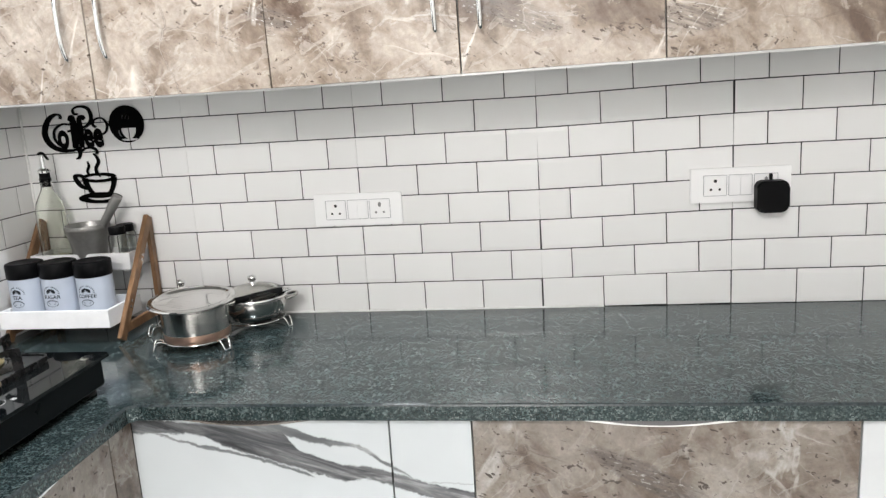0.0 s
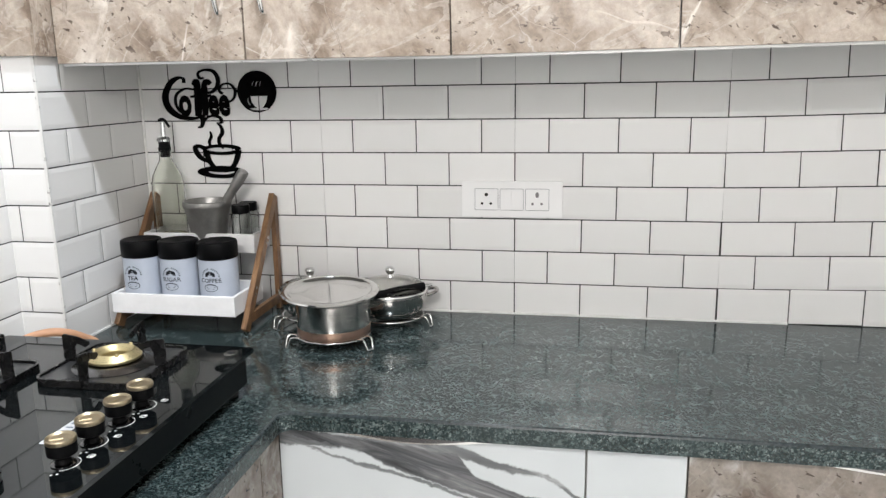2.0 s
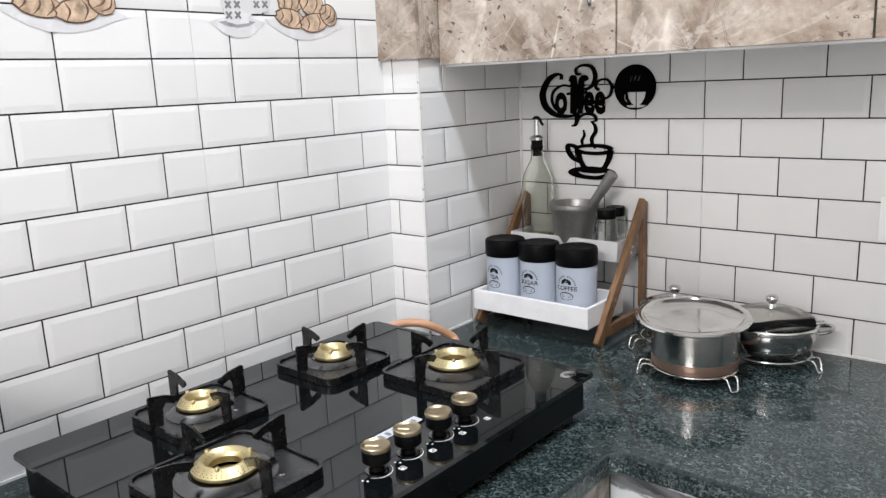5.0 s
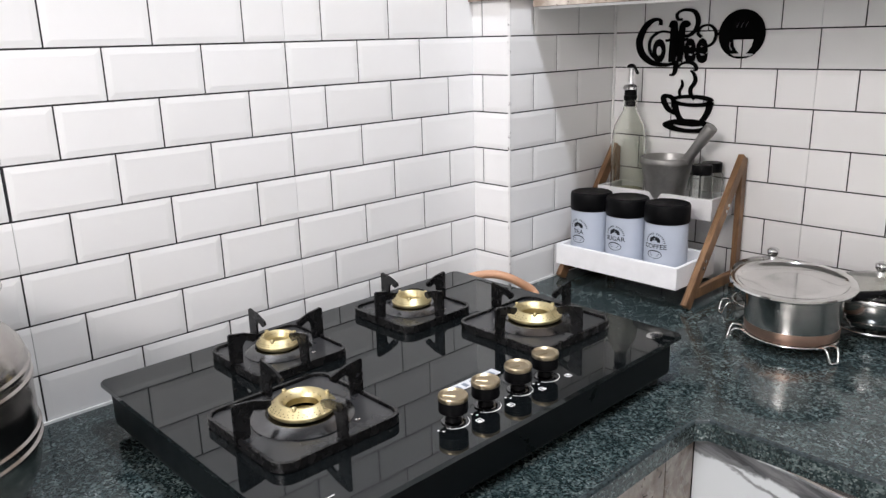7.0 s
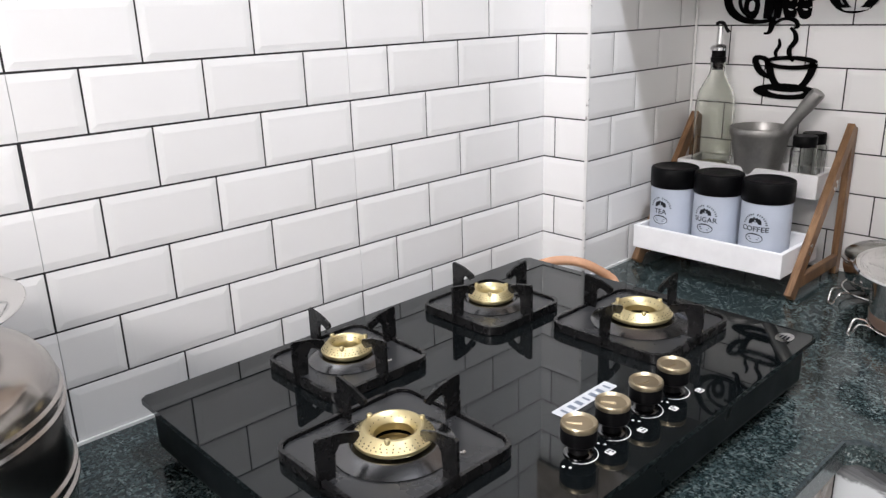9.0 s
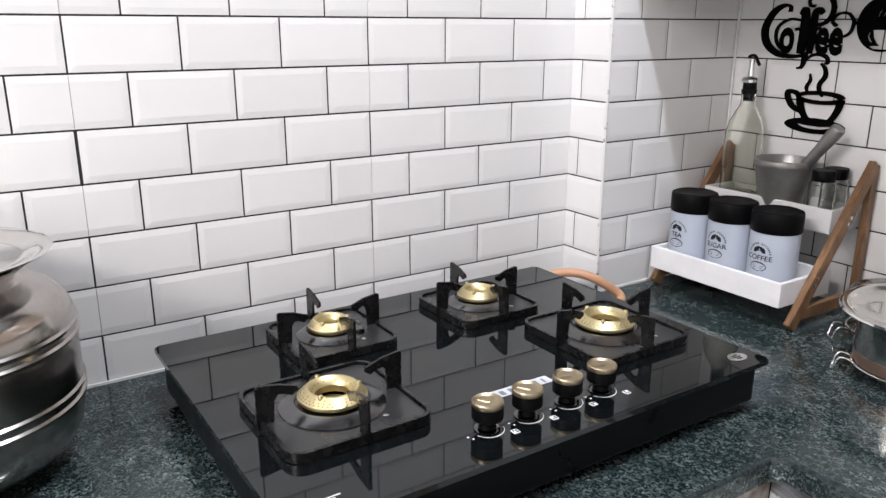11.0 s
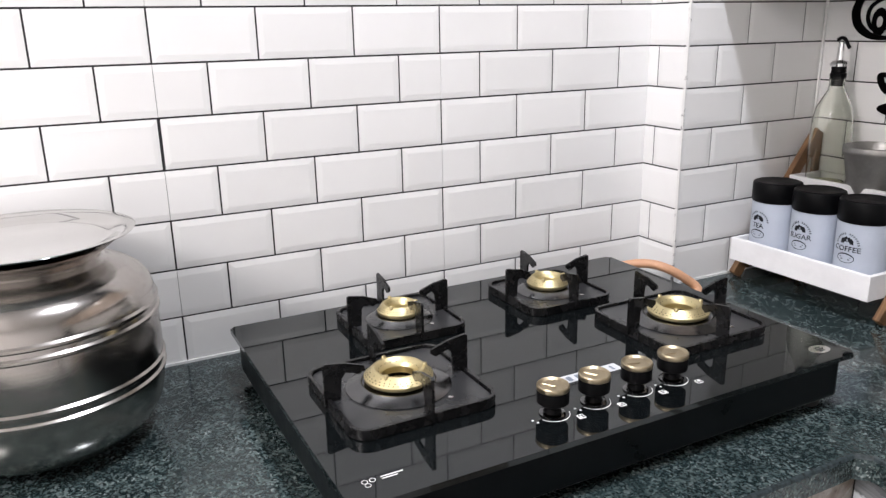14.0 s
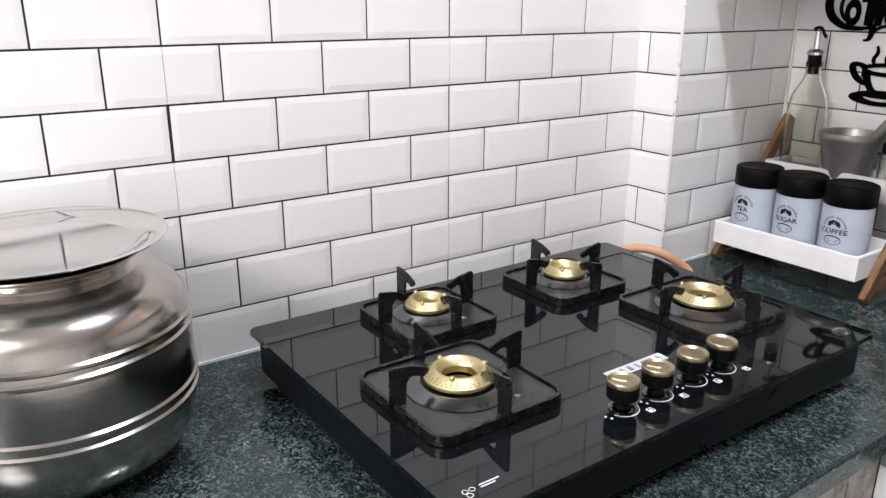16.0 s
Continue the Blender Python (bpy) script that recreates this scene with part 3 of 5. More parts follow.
box(0.0, 0.004, -0.004, 0.0, COUNTER + 0.004, UP_Z_BEAD, bm=bead)
solo("trim_corner", box(-0.0050, 0.0008, EDGE_Y - 0.0008, EDGE_Y + 0.0030, COUNTER, UP_Z_BEAD + 0.002, 0.0007), CHIPPED, "chipped white tile edge down the pillar corner", "trim", kind="structure", smooth=40)
solo("trim_sealant", bead, SEALANT, "thin white sealant bead along the worktop", "sealant", kind="structure")

# ---------------- upper cabinets ----------------
UP_Y, UP_Z, UP_TOP = -0.306, 1.459, 2.15
up_x = [0.012, 0.413, 0.81, 1.209, 1.609, 2.01, 2.41]


def bow_handle(parent, x, y, z0, z1):
    pts = spline([(x, y, z0), (x, y - 0.014, z0 + 0.004), (x, y - 0.026, z0 + 0.035), (x, y - 0.028, (z0 + z1) / 2), (x, y - 0.026, z1 - 0.035), (x, y - 0.014, z1 - 0.004), (x, y, z1)], 6)
    return part("handle", tube(pts, 0.0055, 10), CHROME, parent, "curved chrome bow handle", 60)


for i, (x0, x1) in enumerate(zip(up_x, up_x[1:])):
    cab = thing("upper_cabinet", (0, 0, 0), "wall cabinet with glossy brown marble-pattern door", "cabinet", "upper cabinets")
    part("body", box(x0, x1 - 0.0005, UP_Y + 0.019, 0.005, UP_Z + 0.006, UP_TOP, 0.001), CARCASS, cab, "grey board carcass")
    part("door", box(x0 + 0.0015, x1 - 0.0015, UP_Y, UP_Y + 0.018, UP_Z, UP_TOP, 0.0015), BROWN, cab, "glossy brown marble laminate door", 40)
    if i > 1:  # the row climbs a little along the wall
        cab.matrix_world = Matrix.Translation((up_x[2], 0, UP_Z)) @ Matrix.Rotation(-0.0115, 4, "Y") @ Matrix.Translation((-up_x[2], 0, -UP_Z))
    hx = x1 - 0.045 if i % 2 == 0 else x0 + 0.045
    bow_handle(cab, hx, UP_Y + 0.001, UP_Z + 0.085, UP_Z + 0.245)
    part("edge_profile", box(x0, x1, UP_Y + 0.0195, UP_Y + 0.030, UP_Z - 0.0045, UP_Z + 0.0055, 0.001), ALU, cab, "thin aluminium strip under the door")
clad = thing("pillar_cladding", (0, 0, 0), "brown marble-pattern filler panels round the pillar top", "panel")
part("front_panel", box(WALL_B - 0.004, 0.010, EDGE_Y - 0.012, EDGE_Y - 0.002, UP_Z + 0.014, UP_TOP, 0.001), BROWN, clad)
part("side_panel", box(0.001, 0.010, EDGE_Y - 0.0015, UP_Y + 0.018, UP_Z + 0.014, UP_TOP, 0.001), BROWN, clad)

# ---------------- lower cabinets ----------------
LOW_Y, LOW_X, LOW_TOP = -0.574, 0.548, COUNTER - 0.0335


def finger_pull(parent, centre, half, plane, along):
    """A shallow curved chrome lip let into the top of a front."""
    n = 16
    out = [(-half + 2 * half * k / n, -0.019 * (1 - (2 * k / n - 1) ** 2) ** 1.5) for k in range(n + 1)]
    inner = [(u * 0.8, v * 0.86) for u, v in out]
    place = (lambda u, v, w: (centre + u, plane - w, LOW_TOP + v)) if along == "x" else (lambda u, v, w: (plane + w, centre + u, LOW_TOP + v))
    p = part("finger_pull", prism(out[::-1], place, 0.002), CHROME, parent, "curved chrome finger pull")
    place2 = (lambda u, v, w: (centre + u, plane - 0.002 - w, LOW_TOP + v)) if along == "x" else (lambda u, v, w: (plane + 0.002 + w, centre + u, LOW_TOP + v))
    part("recess", prism(inner[::-1], place2, 0.0006), DULL_STEEL, p, "dark steel recess")


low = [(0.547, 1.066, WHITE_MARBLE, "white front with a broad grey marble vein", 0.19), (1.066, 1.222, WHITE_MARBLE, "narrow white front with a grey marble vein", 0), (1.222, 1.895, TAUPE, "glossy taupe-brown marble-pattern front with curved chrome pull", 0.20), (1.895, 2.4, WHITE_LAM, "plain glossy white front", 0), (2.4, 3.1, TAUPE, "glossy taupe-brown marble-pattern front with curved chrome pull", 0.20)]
for x0, x1, material, text, pull in low:
    cab = thing("base_cabinet", (0, 0, 0), "base cabinet, " + text, "cabinet", "base cabinets")
    part("body", box(x0, x1 - 0.001, LOW_Y + 0.02, -0.002, 0.1, LOW_TOP - 0.002), CARCASS, cab, "grey board carcass")
    part("door", box(x0 + 0.0015, x1 - 0.0015, LOW_Y, LOW_Y + 0.018, 0.1, LOW_TOP - 0.001, 0.0015), material, cab, text, 40)
    part("plinth", box(x0, x1 - 0.001, LOW_Y + 0.07, -0.05, 0, 0.098), BLACK_PAINT, cab)
    if pull:
        finger_pull(cab, (x0 + x1) / 2 - (0.02 if material is WHITE_MARBLE else 0), pull, LOW_Y - 0.0005, "x")
for y0, y1, pull in ((-0.652, -0.573, 0), (-1.20, -0.652, 0.2), (-1.8, -1.20, 0.2), (-2.55, -1.8, 0.2)):
    cab = thing("base_cabinet", (0, 0, 0), "base cabinet below the stove with brown marble-pattern front", "cabinet", "base cabinets")
    part("body", box(WALL_B + 0.002, LOW_X - 0.02, y0, y1 - 0.001, 0.1, LOW_TOP - 0.002), CARCASS, cab, "grey board carcass")
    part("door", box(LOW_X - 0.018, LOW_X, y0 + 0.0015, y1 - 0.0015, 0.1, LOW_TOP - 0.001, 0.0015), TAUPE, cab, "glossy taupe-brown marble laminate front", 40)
    part("plinth", box(WALL_B + 0.05, LOW_X - 0.07, y0, y1 - 0.001, 0, 0.098), BLACK_PAINT, cab)
    if pull:
        finger_pull(cab, (y0 + y1) / 2, pull, LOW_X + 0.0005, "y")

# ceiling lights
dl = thing("ceiling_downlight", (0.70, -0.87, TOP), "small round white ceiling downlight, lit", "ceiling light")
part("rim", lathe([(0.07, -0.012), (0.10, -0.012), (0.105, 0.0), (0.07, 0.0)], 40), WHITE_PLASTIC, dl, smooth=40)
part("diffuser", lathe([(0.0, -0.008), (0.069, -0.008), (0.069, -0.002), (0.0, -0.002)], 40), LAMP_GLOW, dl, "glowing white diffuser", 40)
tl = thing("ceiling_panel_light", (1.05, -3.3, TOP), "square white ceiling panel light, lit", "ceiling light")
part("frame", box(-0.46, 0.46, -0.46, 0.46, -0.030, -0.001, 0.004), WHITE_PLASTIC, tl, smooth=40)
part("diffuser", box(-0.43, 0.43, -0.43, 0.43, -0.034, -0.0305, 0.001), LAMP_GLOW, tl, "glowing white diffuser")


# ---------------- gas stove ----------------
GLASS_Z = 0.957
SX0, SX1, SY0, SY1 = -0.015, 0.484, -1.204, -0.507
stove = thing("gas_stove", ((SX0 + SX1) / 2, (SY0 + SY1) / 2, COUNTER), "four-burner gas stove with black glass top and brass burners", "gas stove")
ox, oy = (SX0 + SX1) / 2, (SY0 + SY1) / 2
gz = GLASS_Z - COUNTER
top = prism(rounded(SX1 - SX0, SY1 - SY0, 0.007), lambda u, v, w: (u, v, gz - 0.007 + w), 0.007)
bmesh.ops.bevel(top, geom=[e for e in top.edges if all(abs(v.co.z - gz) < 1e-5 for v in e.verts)], offset=0.002, segments=2, affect="EDGES")
part("glass_top", top, BLACK_GLASS, stove, "black toughened glass top", 30)
bx0, bx1, by0, by1 = -0.236, 0.240, -0.340, 0.333
part("body", box(bx0, bx1, by0, by1, 0.014, gz - 0.0072, 0.006, 3), BLACK_PAINT, stove, "black painted steel body", 40)
for fx in (-0.205, 0.213):
    for fy in (-0.305, 0.308):
        part("foot", lathe([(0, 0), (0.016, 0), (0.018, 0.003), (0.015, 0.0145), (0, 0.0145)], 20, (fx, fy, 0)), RUBBER, stove, "black rubber foot", 40)


def pan_support(side):
    """A square ring with four hooked prongs; its middle is the origin."""
    bm = bmesh.new()
    out, inn = rounded(side, side, 0.022), rounded(side - 0.009, side - 0.009, 0.018)
    rows = [[bm.verts.new((u, v, z)) for u, v in ring] for ring, z in ((out, 0.001), (out, 0.013), (inn, 0.013), (inn, 0.001))]
    n = len(out)
    for a, b in zip(rows, rows[1:] + rows[:1]):
        for i in range(n):
            bm.faces.new((a[i], a[(i + 1) % n], b[(i + 1) % n], b[i]))
    return bm


def prong(side, turn, reach):
    """A hooked plate that rises from the middle of one side and points at the burner."""
    h = side / 2 + 0.003
    shape = [(h, 0.0), (h, 0.050), (h - 0.003, 0.052), (h - reach * 0.55, 0.0485), (h - reach, 0.041), (h - reach - 0.001, 0.036), (h - reach + 0.006, 0.031), (h - reach + 0.014, 0.035), (h - 0.026, 0.037), (h - 0.021, 0.030), (h - 0.019, 0.0), (h - 0.012, -0.004)]
    c, s = math.cos(radians(turn)), math.sin(radians(turn))
    return prism(shape, lambda u, v, w: (u * c - (w - 0.0017) * s, u * s + (w - 0.0017) * c, v), 0.0034)


def burner(parent, x, y, r, side, turn):
    z = gz + 0.0003
    part("drip_tray", prism(rounded(side - 0.012, side - 0.012, 0.016), lambda u, v, w: (x + u, y + v, z + 0.0072 + w), 0.002), TRAY_ENAMEL, parent, "matt black drip tray")
    ring = pan_support(side)
    bmesh.ops.translate(ring, verts=ring.verts, vec=(x, y, z))
    sup = part("pan_support", ring, CAST_IRON, parent, "black square pan support", 30)
    for k in range(4):
        bm = prong(side, 90 * k + turn, side / 2 - r * 0.98)
        bmesh.ops.translate(bm, verts=bm.verts, vec=(x, y, z + 0.004))
        part("prong", bm, CAST_IRON, sup, "hooked black prong")
    part("burner_skirt", lathe([(r * 0.6, 0.0092), (r * 1.50, 0.0092), (r * 1.53, 0.0104), (r * 1.48, 0.0112), (r * 1.16, 0.0168), (r * 1.09, 0.0172), (r * 1.05, 0.0160), (r * 0.6, 0.0150)], 56, (x, y, z)), DULL_STEEL, parent, "dark polished steel burner skirt", 25)
    prof = [(r * 0.80, 0.0160), (r * 0.95, 0.0185), (r * 0.99, 0.0200), (r, 0.0210), (r, 0.0238), (r * 0.97, 0.0250), (r * 0.76, 0.0328), (r * 0.70, 0.0334), (r * 0.65, 0.0324), (r * 0.51, 0.0255), (r * 0.49, 0.0240), (r * 0.49, 0.0160)]
    cap = part("burner_ring", lathe(prof, 64, (x, y, z)), BRASS, parent, "brass burner ring with small flame holes", 25)
    holes = bmesh.new()
    for rad, zz, count, size in ((r * 0.945, 0.0259, 44, 0.0008), (r * 0.89, 0.0280, 36, 0.0008), (r * 0.82, 0.0306, 18, 0.0007), (r * 0.58, 0.0289, 20, 0.0007)):
        for k in range(count):
            a = 2 * math.pi * k / count
            bmesh.ops.create_uvsphere(holes, u_segments=5, v_segments=3, radius=size, matrix=Matrix.Translation((x + rad * math.cos(a), y + rad * math.sin(a), z + zz)))
    part("flame_holes", holes, HOLE, cap, "dark flame holes", kind="stuff")
    for k in range(3):
        a = radians(-50 + 120 * k)
        part("stud", lathe([(0.0029, 0.030), (0.0030, 0.0348), (0.0023, 0.0357), (0, 0.0357)], 12, (x + r * 0.76 * math.cos(a), y + r * 0.76 * math.sin(a), z)), BRASS, cap, smooth=40)
    # throat of the ring, its shade painted in with the darker brass
    part("burner_cup", lathe([(0, 0.0175), (r * 0.10, 0.0170), (r * 0.13, 0.0120), (r * 0.48, 0.0105), (r * 0.49, 0.0120)], 32, (x, y, z)), THROAT_BRASS, parent, "brass throat inside the burner ring, coloured dark for its shade", 40)
    part("tray_screw", lathe([(0.0033, 0), (0.0033, 0.0012), (0.002, 0.0018), (0, 0.0018)], 12, (x + r * 1.42, y + r * 0.95, z + 0.0092)), STEEL, parent, "small steel screw", 40)


burner(stove, 0.294 - ox, -1.072 - oy, 0.041, 0.178, 0)
burner(stove, 0.096 - ox, -0.982 - oy, 0.032, 0.152, 0)
burner(stove, 0.104 - ox, -0.727 - oy, 0.033, 0.150, 0)
burner(stove, 0.298 - ox, -0.638 - oy, 0.043, 0.178, 0)

for i, ky in enumerate((-0.944, -0.887, -0.825, -0.769)):
    kx, ky = 0.425 - ox, ky - oy
    knob = part("knob", lathe([(0.0, 0.003), (0.0105, 0.003), (0.0085, 0.008), (0.0090, 0.0115), (0.0165, 0.0138), (0.0181, 0.0154), (0.0181, 0.0312), (0.0, 0.0312)], 40, (kx, ky, gz)), BLACK_PLASTIC, stove, "black control knob with gold cap", 35)
    part("cap", lathe([(0.0181, 0.0300), (0.0186, 0.0315), (0.0184, 0.0350), (0.0174, 0.0364), (0.0164, 0.0358), (0.0140, 0.0340), (0.0, 0.0332)], 40, (kx, ky, gz)), GOLD_CAP, knob, "brushed gold cap", 30)
    grip = prism([(-0.0016, 0.0), (0.0016, 0.0), (0.0008, 0.0016), (-0.0008, 0.0016)], lambda u, v, w: (kx - 0.0120 + w, ky + u, gz + 0.0332 + v), 0.015)
    bmesh.ops.rotate(grip, cent=(kx, ky, gz), matrix=Matrix.Rotation(radians((35, 35, 75, 80)[i]), 3, "Z"), verts=grip.verts)
    part("pointer", grip, GOLD_CAP, knob, "raised gold grip bar")
    part("collar", lathe([(0.0, 0.0003), (0.0150, 0.0003), (0.0150, 0.0016), (0.012, 0.0034), (0.0, 0.0034)], 36, (kx, ky, gz)), DULL_STEEL, knob, "dark steel collar", 35)
    arc = [(kx + 0.0195 * math.cos(radians(a)), ky + 0.0195 * math.sin(radians(a))) for a in range(-70, 75, 16)]
    marks = ribbon(arc, [0.0004, 0.0012, 0.0004], lambda u, v, w: (u, v, gz + 0.0002 + w), 0.0003, steps=3)
    for du, dv in ((0.010, -0.026), (0.004, -0.029)):
        prism(rounded(0.0026, 0.0026, 0.0005, 2), lambda u, v, w: (kx + du + u, ky + dv + v, gz + 0.0002 + w), 0.0003, marks)
    part("dial_marks", marks, WHITE_INK, stove, "white printed dial marks")
    tag = part("burner_symbol", prism(rounded(0.0088, 0.0088, 0.0012, 3), lambda u, v, w: (kx + 0.022 + u, ky + 0.023 + v, gz + 0.0002 + w), 0.0003), WHITE_INK, stove, "white printed burner symbol")
    dots = bmesh.new()
    for a, b in ((-0.0018, -0.0018), (0.0018, -0.0018), (-0.0018, 0.0018), (0.0018, 0.0018)):
        if (a > 0, b > 0) != (i % 2 == 0, i > 1):
            prism(rounded(0.0026, 0.0026, 0.0008, 2), lambda u, v, w: (kx + 0.022 + a + u, ky + 0.023 + b + v, gz + 0.0006 + w), 0.0002, dots)
    part("dot_print", dots, INK, tag, "dark printed dots", kind="stuff")

sticker = part("sticker", prism(rounded(0.018, 0.100, 0.002), lambda u, v, w: (0.365 - ox + u, -0.851 - oy + v, gz + 0.0002 + w), 0.0004), STICKER, stove, "white paper sticker behind the knobs")
bars = bmesh.new()
for k in range(7):
    prism(rounded(0.0105, 0.0065 if k % 3 else 0.0035, 0.0008, 2), lambda u, v, w: (0.366 - ox + u, -0.890 - oy + 0.0130 * k + v, gz + 0.0007 + w), 0.0002, bars)
part("print", bars, surface("grey_blue_print", (0.16, 0.19, 0.24), 0.5), sticker, "grey printed bars")
badge = part("badge", prism([(0.011 * math.cos(2 * math.pi * k / 32), 0.016 * math.sin(2 * math.pi * k / 32)) for k in range(32)], lambda u, v, w: (0.455 - ox + u, -0.541 - oy + v, gz + 0.0002 + w), 0.0005), CHROME, stove, "small oval silver badge")
bd = bmesh.new()
for k in range(3):
    prism(rounded(0.0022, 0.014 if k == 1 else 0.010, 0.0005, 2), lambda u, v, w: (0.4505 - ox + 0.0045 * k + u, -0.541 - oy + v, gz + 0.0008 + w), 0.0002, bd)
part("print", bd, INK, badge, "dark printed bars")
logo = bmesh.new()
for du, dv in ((-0.003, -0.004), (0.0035, -0.003), (-0.003, 0.004)):
    ring = [(0.003 * math.cos(2 * math.pi * k / 14), 0.003 * math.sin(2 * math.pi * k / 14)) for k in range(15)]
    ribbon(ring, [0.0006, 0.0006], lambda u, v, w: (0.452 - ox + du + u, -1.174 - oy + dv + v, gz + 0.0002 + w), 0.0003, logo, 1)
for k, ln in ((0, 0.024), (1, 0.017)):
    prism(rounded(0.0016, ln, 0.0005, 2), lambda u, v, w: (0.4475 - ox + 0.0036 * k + u, -1.149 - oy - (0.024 - ln) / 2 + v, gz + 0.0002 + w), 0.0003, logo)
part("logo_print", logo, WHITE_INK, stove, "white printed mark in the front corner")

solo("gas_hose", tube(spline([(-0.046, -0.545, 0.905), (-0.040, -0.510, 0.918), (-0.026, -0.472, 0.928), (-0.004, -0.446, 0.936), (0.022, -0.428, 0.938), (0.044, -0.408, 0.930), (0.058, -0.380, 0.911), (0.068, -0.366, 0.898), (0.078, -0.370, 0.8895), (0.090, -0.400, 0.8890), (0.100, -0.445, 0.8890), (0.105, -0.490, 0.8890)], 8), 0.0085, 14), RUBBER_ORANGE, "orange rubber gas hose behind the stove", "gas hose", smooth=60)

# ---------------- steel water pot ----------------
pot = thing("steel_water_pot", (0.056, -1.446, COUNTER), "large polished steel water pot with ribbed sides", "water pot")


def ridge(r, z):
    return [(r, z - 0.0045), (r + 0.0028, z - 0.002), (r + 0.0028, z + 0.001), (r, z + 0.0035)]


prof = [(0, 0), (0.055, 0), (0.074, 0.0025), (0.094, 0.008), (0.114, 0.019), (0.129, 0.035), (0.137, 0.052), (0.1405, 0.070), (0.1415, 0.081), *ridge(0.1418, 0.089), *ridge(0.142, 0.102), (0.1425, 0.130), (0.1425, 0.152), *ridge(0.142, 0.165), *ridge(0.1415, 0.178), (0.1405, 0.190), (0.1375, 0.200), (0.130, 0.211), (0.118, 0.220), (0.103, 0.2265), (0.091, 0.2305), (0.085, 0.235), (0.086, 0.241), (0.092, 0.247), (0.101, 0.2525), (0.104, 0.2545), (0.103, 0.2525), (0.090, 0.243), (0.083, 0.235)]
part("belly", lathe(prof[:-8], 72), POT_STEEL, pot, "polished steel belly with double ridges", 35)
part("neck", lathe(prof[-9:], 72), POT_STEEL, pot, "narrow steel neck with rolled rim", 35)
lid = [(0, 0.2545), (0.094, 0.2545), (0.1005, 0.2555), (0.106, 0.258), (0.1125, 0.2612), (0.124, 0.2652), (0.128, 0.2662), (0.1288, 0.2676), (0.127, 0.2682), (0.112, 0.2638), (0.105, 0.2608), (0.0995, 0.2583), (0.094, 0.2575), (0, 0.2575)]
solo("steel_plate", lathe(lid, 64), PLATE_STEEL, "shallow steel plate covering the water pot", "plate", at=(0.056, -1.446, COUNTER + 0.0008), smooth=40)

# ---------------- corner shelf ----------------
shelf = thing("two_tier_shelf", (0.175, -0.12, COUNTER), "two-tier counter shelf with white trays and wooden sides", "shelf")


def plank(x, a, b, width, thick=0.013):
    """A flat plank in a plane of constant x from a to b (y, z)."""
    (y0, z0), (y1, z1) = a, b
    w = Vector((y1 - y0, z1 - z0)).normalized()
    n = Vector((-w.y, w.x)) * width / 2
    bm = prism([(y0 - n.x, z0 - n.y), (y1 - n.x, z1 - n.y), (y1 + n.x, z1 + n.y), (y0 + n.x, z0 + n.y)], lambda u, v, k: (x + k, u, v), thick)
    bmesh.ops.bevel(bm, geom=bm.edges[:], offset=0.0012, segments=1, affect="EDGES")
    return bm


def tray(x0, x1, y0, y1, z0, z1, t=0.008, base=0.008):
    bm = bmesh.new()
    o = [(x0, y0), (x1, y0), (x1, y1), (x0, y1)]
    i = [(x0 + t, y0 + t), (x1 - t, y0 + t), (x1 - t, y1 - t), (x0 + t, y1 - t)]
    rows = [[bm.verts.new((x, y, z)) for x, y in ring] for ring, z in ((o, z0), (o, z1), (i, z1), (i, z0 + base))]
    for a, b in zip(rows, rows[1:]):
        for k in range(4):
            bm.faces.new((a[k], a[(k + 1) % 4], b[(k + 1) % 4], b[k]))
    bm.faces.new(rows[0][::-1])
    bm.faces.new(rows[-1])
    bmesh.ops.bevel(bm, geom=bm.edges[:], offset=0.001, segments=1, affect="EDGES")
    return bm


for x in (-0.158, 0.147):
    side = part("side_frame", plank(x, (-0.096, 0.004), (0.104, 0.276), 0.024), WOOD, shelf, "slanting brown wooden side", 30)
    part("upright", plank(x + 0.0005, (0.103, 0.0), (0.103, 0.274), 0.02, 0.012), WOOD, side, "dark wooden upright")
    part("foot_rail", plank(x + 0.001, (-0.07, 0.026), (0.10, 0.026), 0.022, 0.011), WOOD, side, "wooden foot rail")
    for sy, sz in ((-0.045, 0.074), (-0.038, 0.087), (0.035, 0.175), (0.042, 0.186)):
        sx = x + 0.013 if x > 0 else x
        d = 1 if x > 0 else -1
        screw = lathe([(0.0038, 0), (0.0036, 0.0012), (0, 0.002)], 12)
        bmesh.ops.transform(screw, matrix=Matrix.Translation((sx - 0.0005 * d, sy, sz)) @ Matrix.Rotation(d * math.pi / 2, 4, "Y"), verts=screw.verts)
        part("screw", screw, CHROME, side, "small steel screw", 40)
part("lower_tray", tray(-0.1445, 0.1455, -0.122, 0.028, 0.043, 0.0875, base=0.0140), SHELF_WHITE, shelf, "white wooden tray")
part("upper_tray", tray(-0.142, 0.1345, 0.022, 0.112, 0.152, 0.196, base=0.0138), SHELF_WHITE, shelf, "white wooden tray")
LOW_SHELF, HIGH_SHELF = COUNTER + 0.0572, COUNTER + 0.166


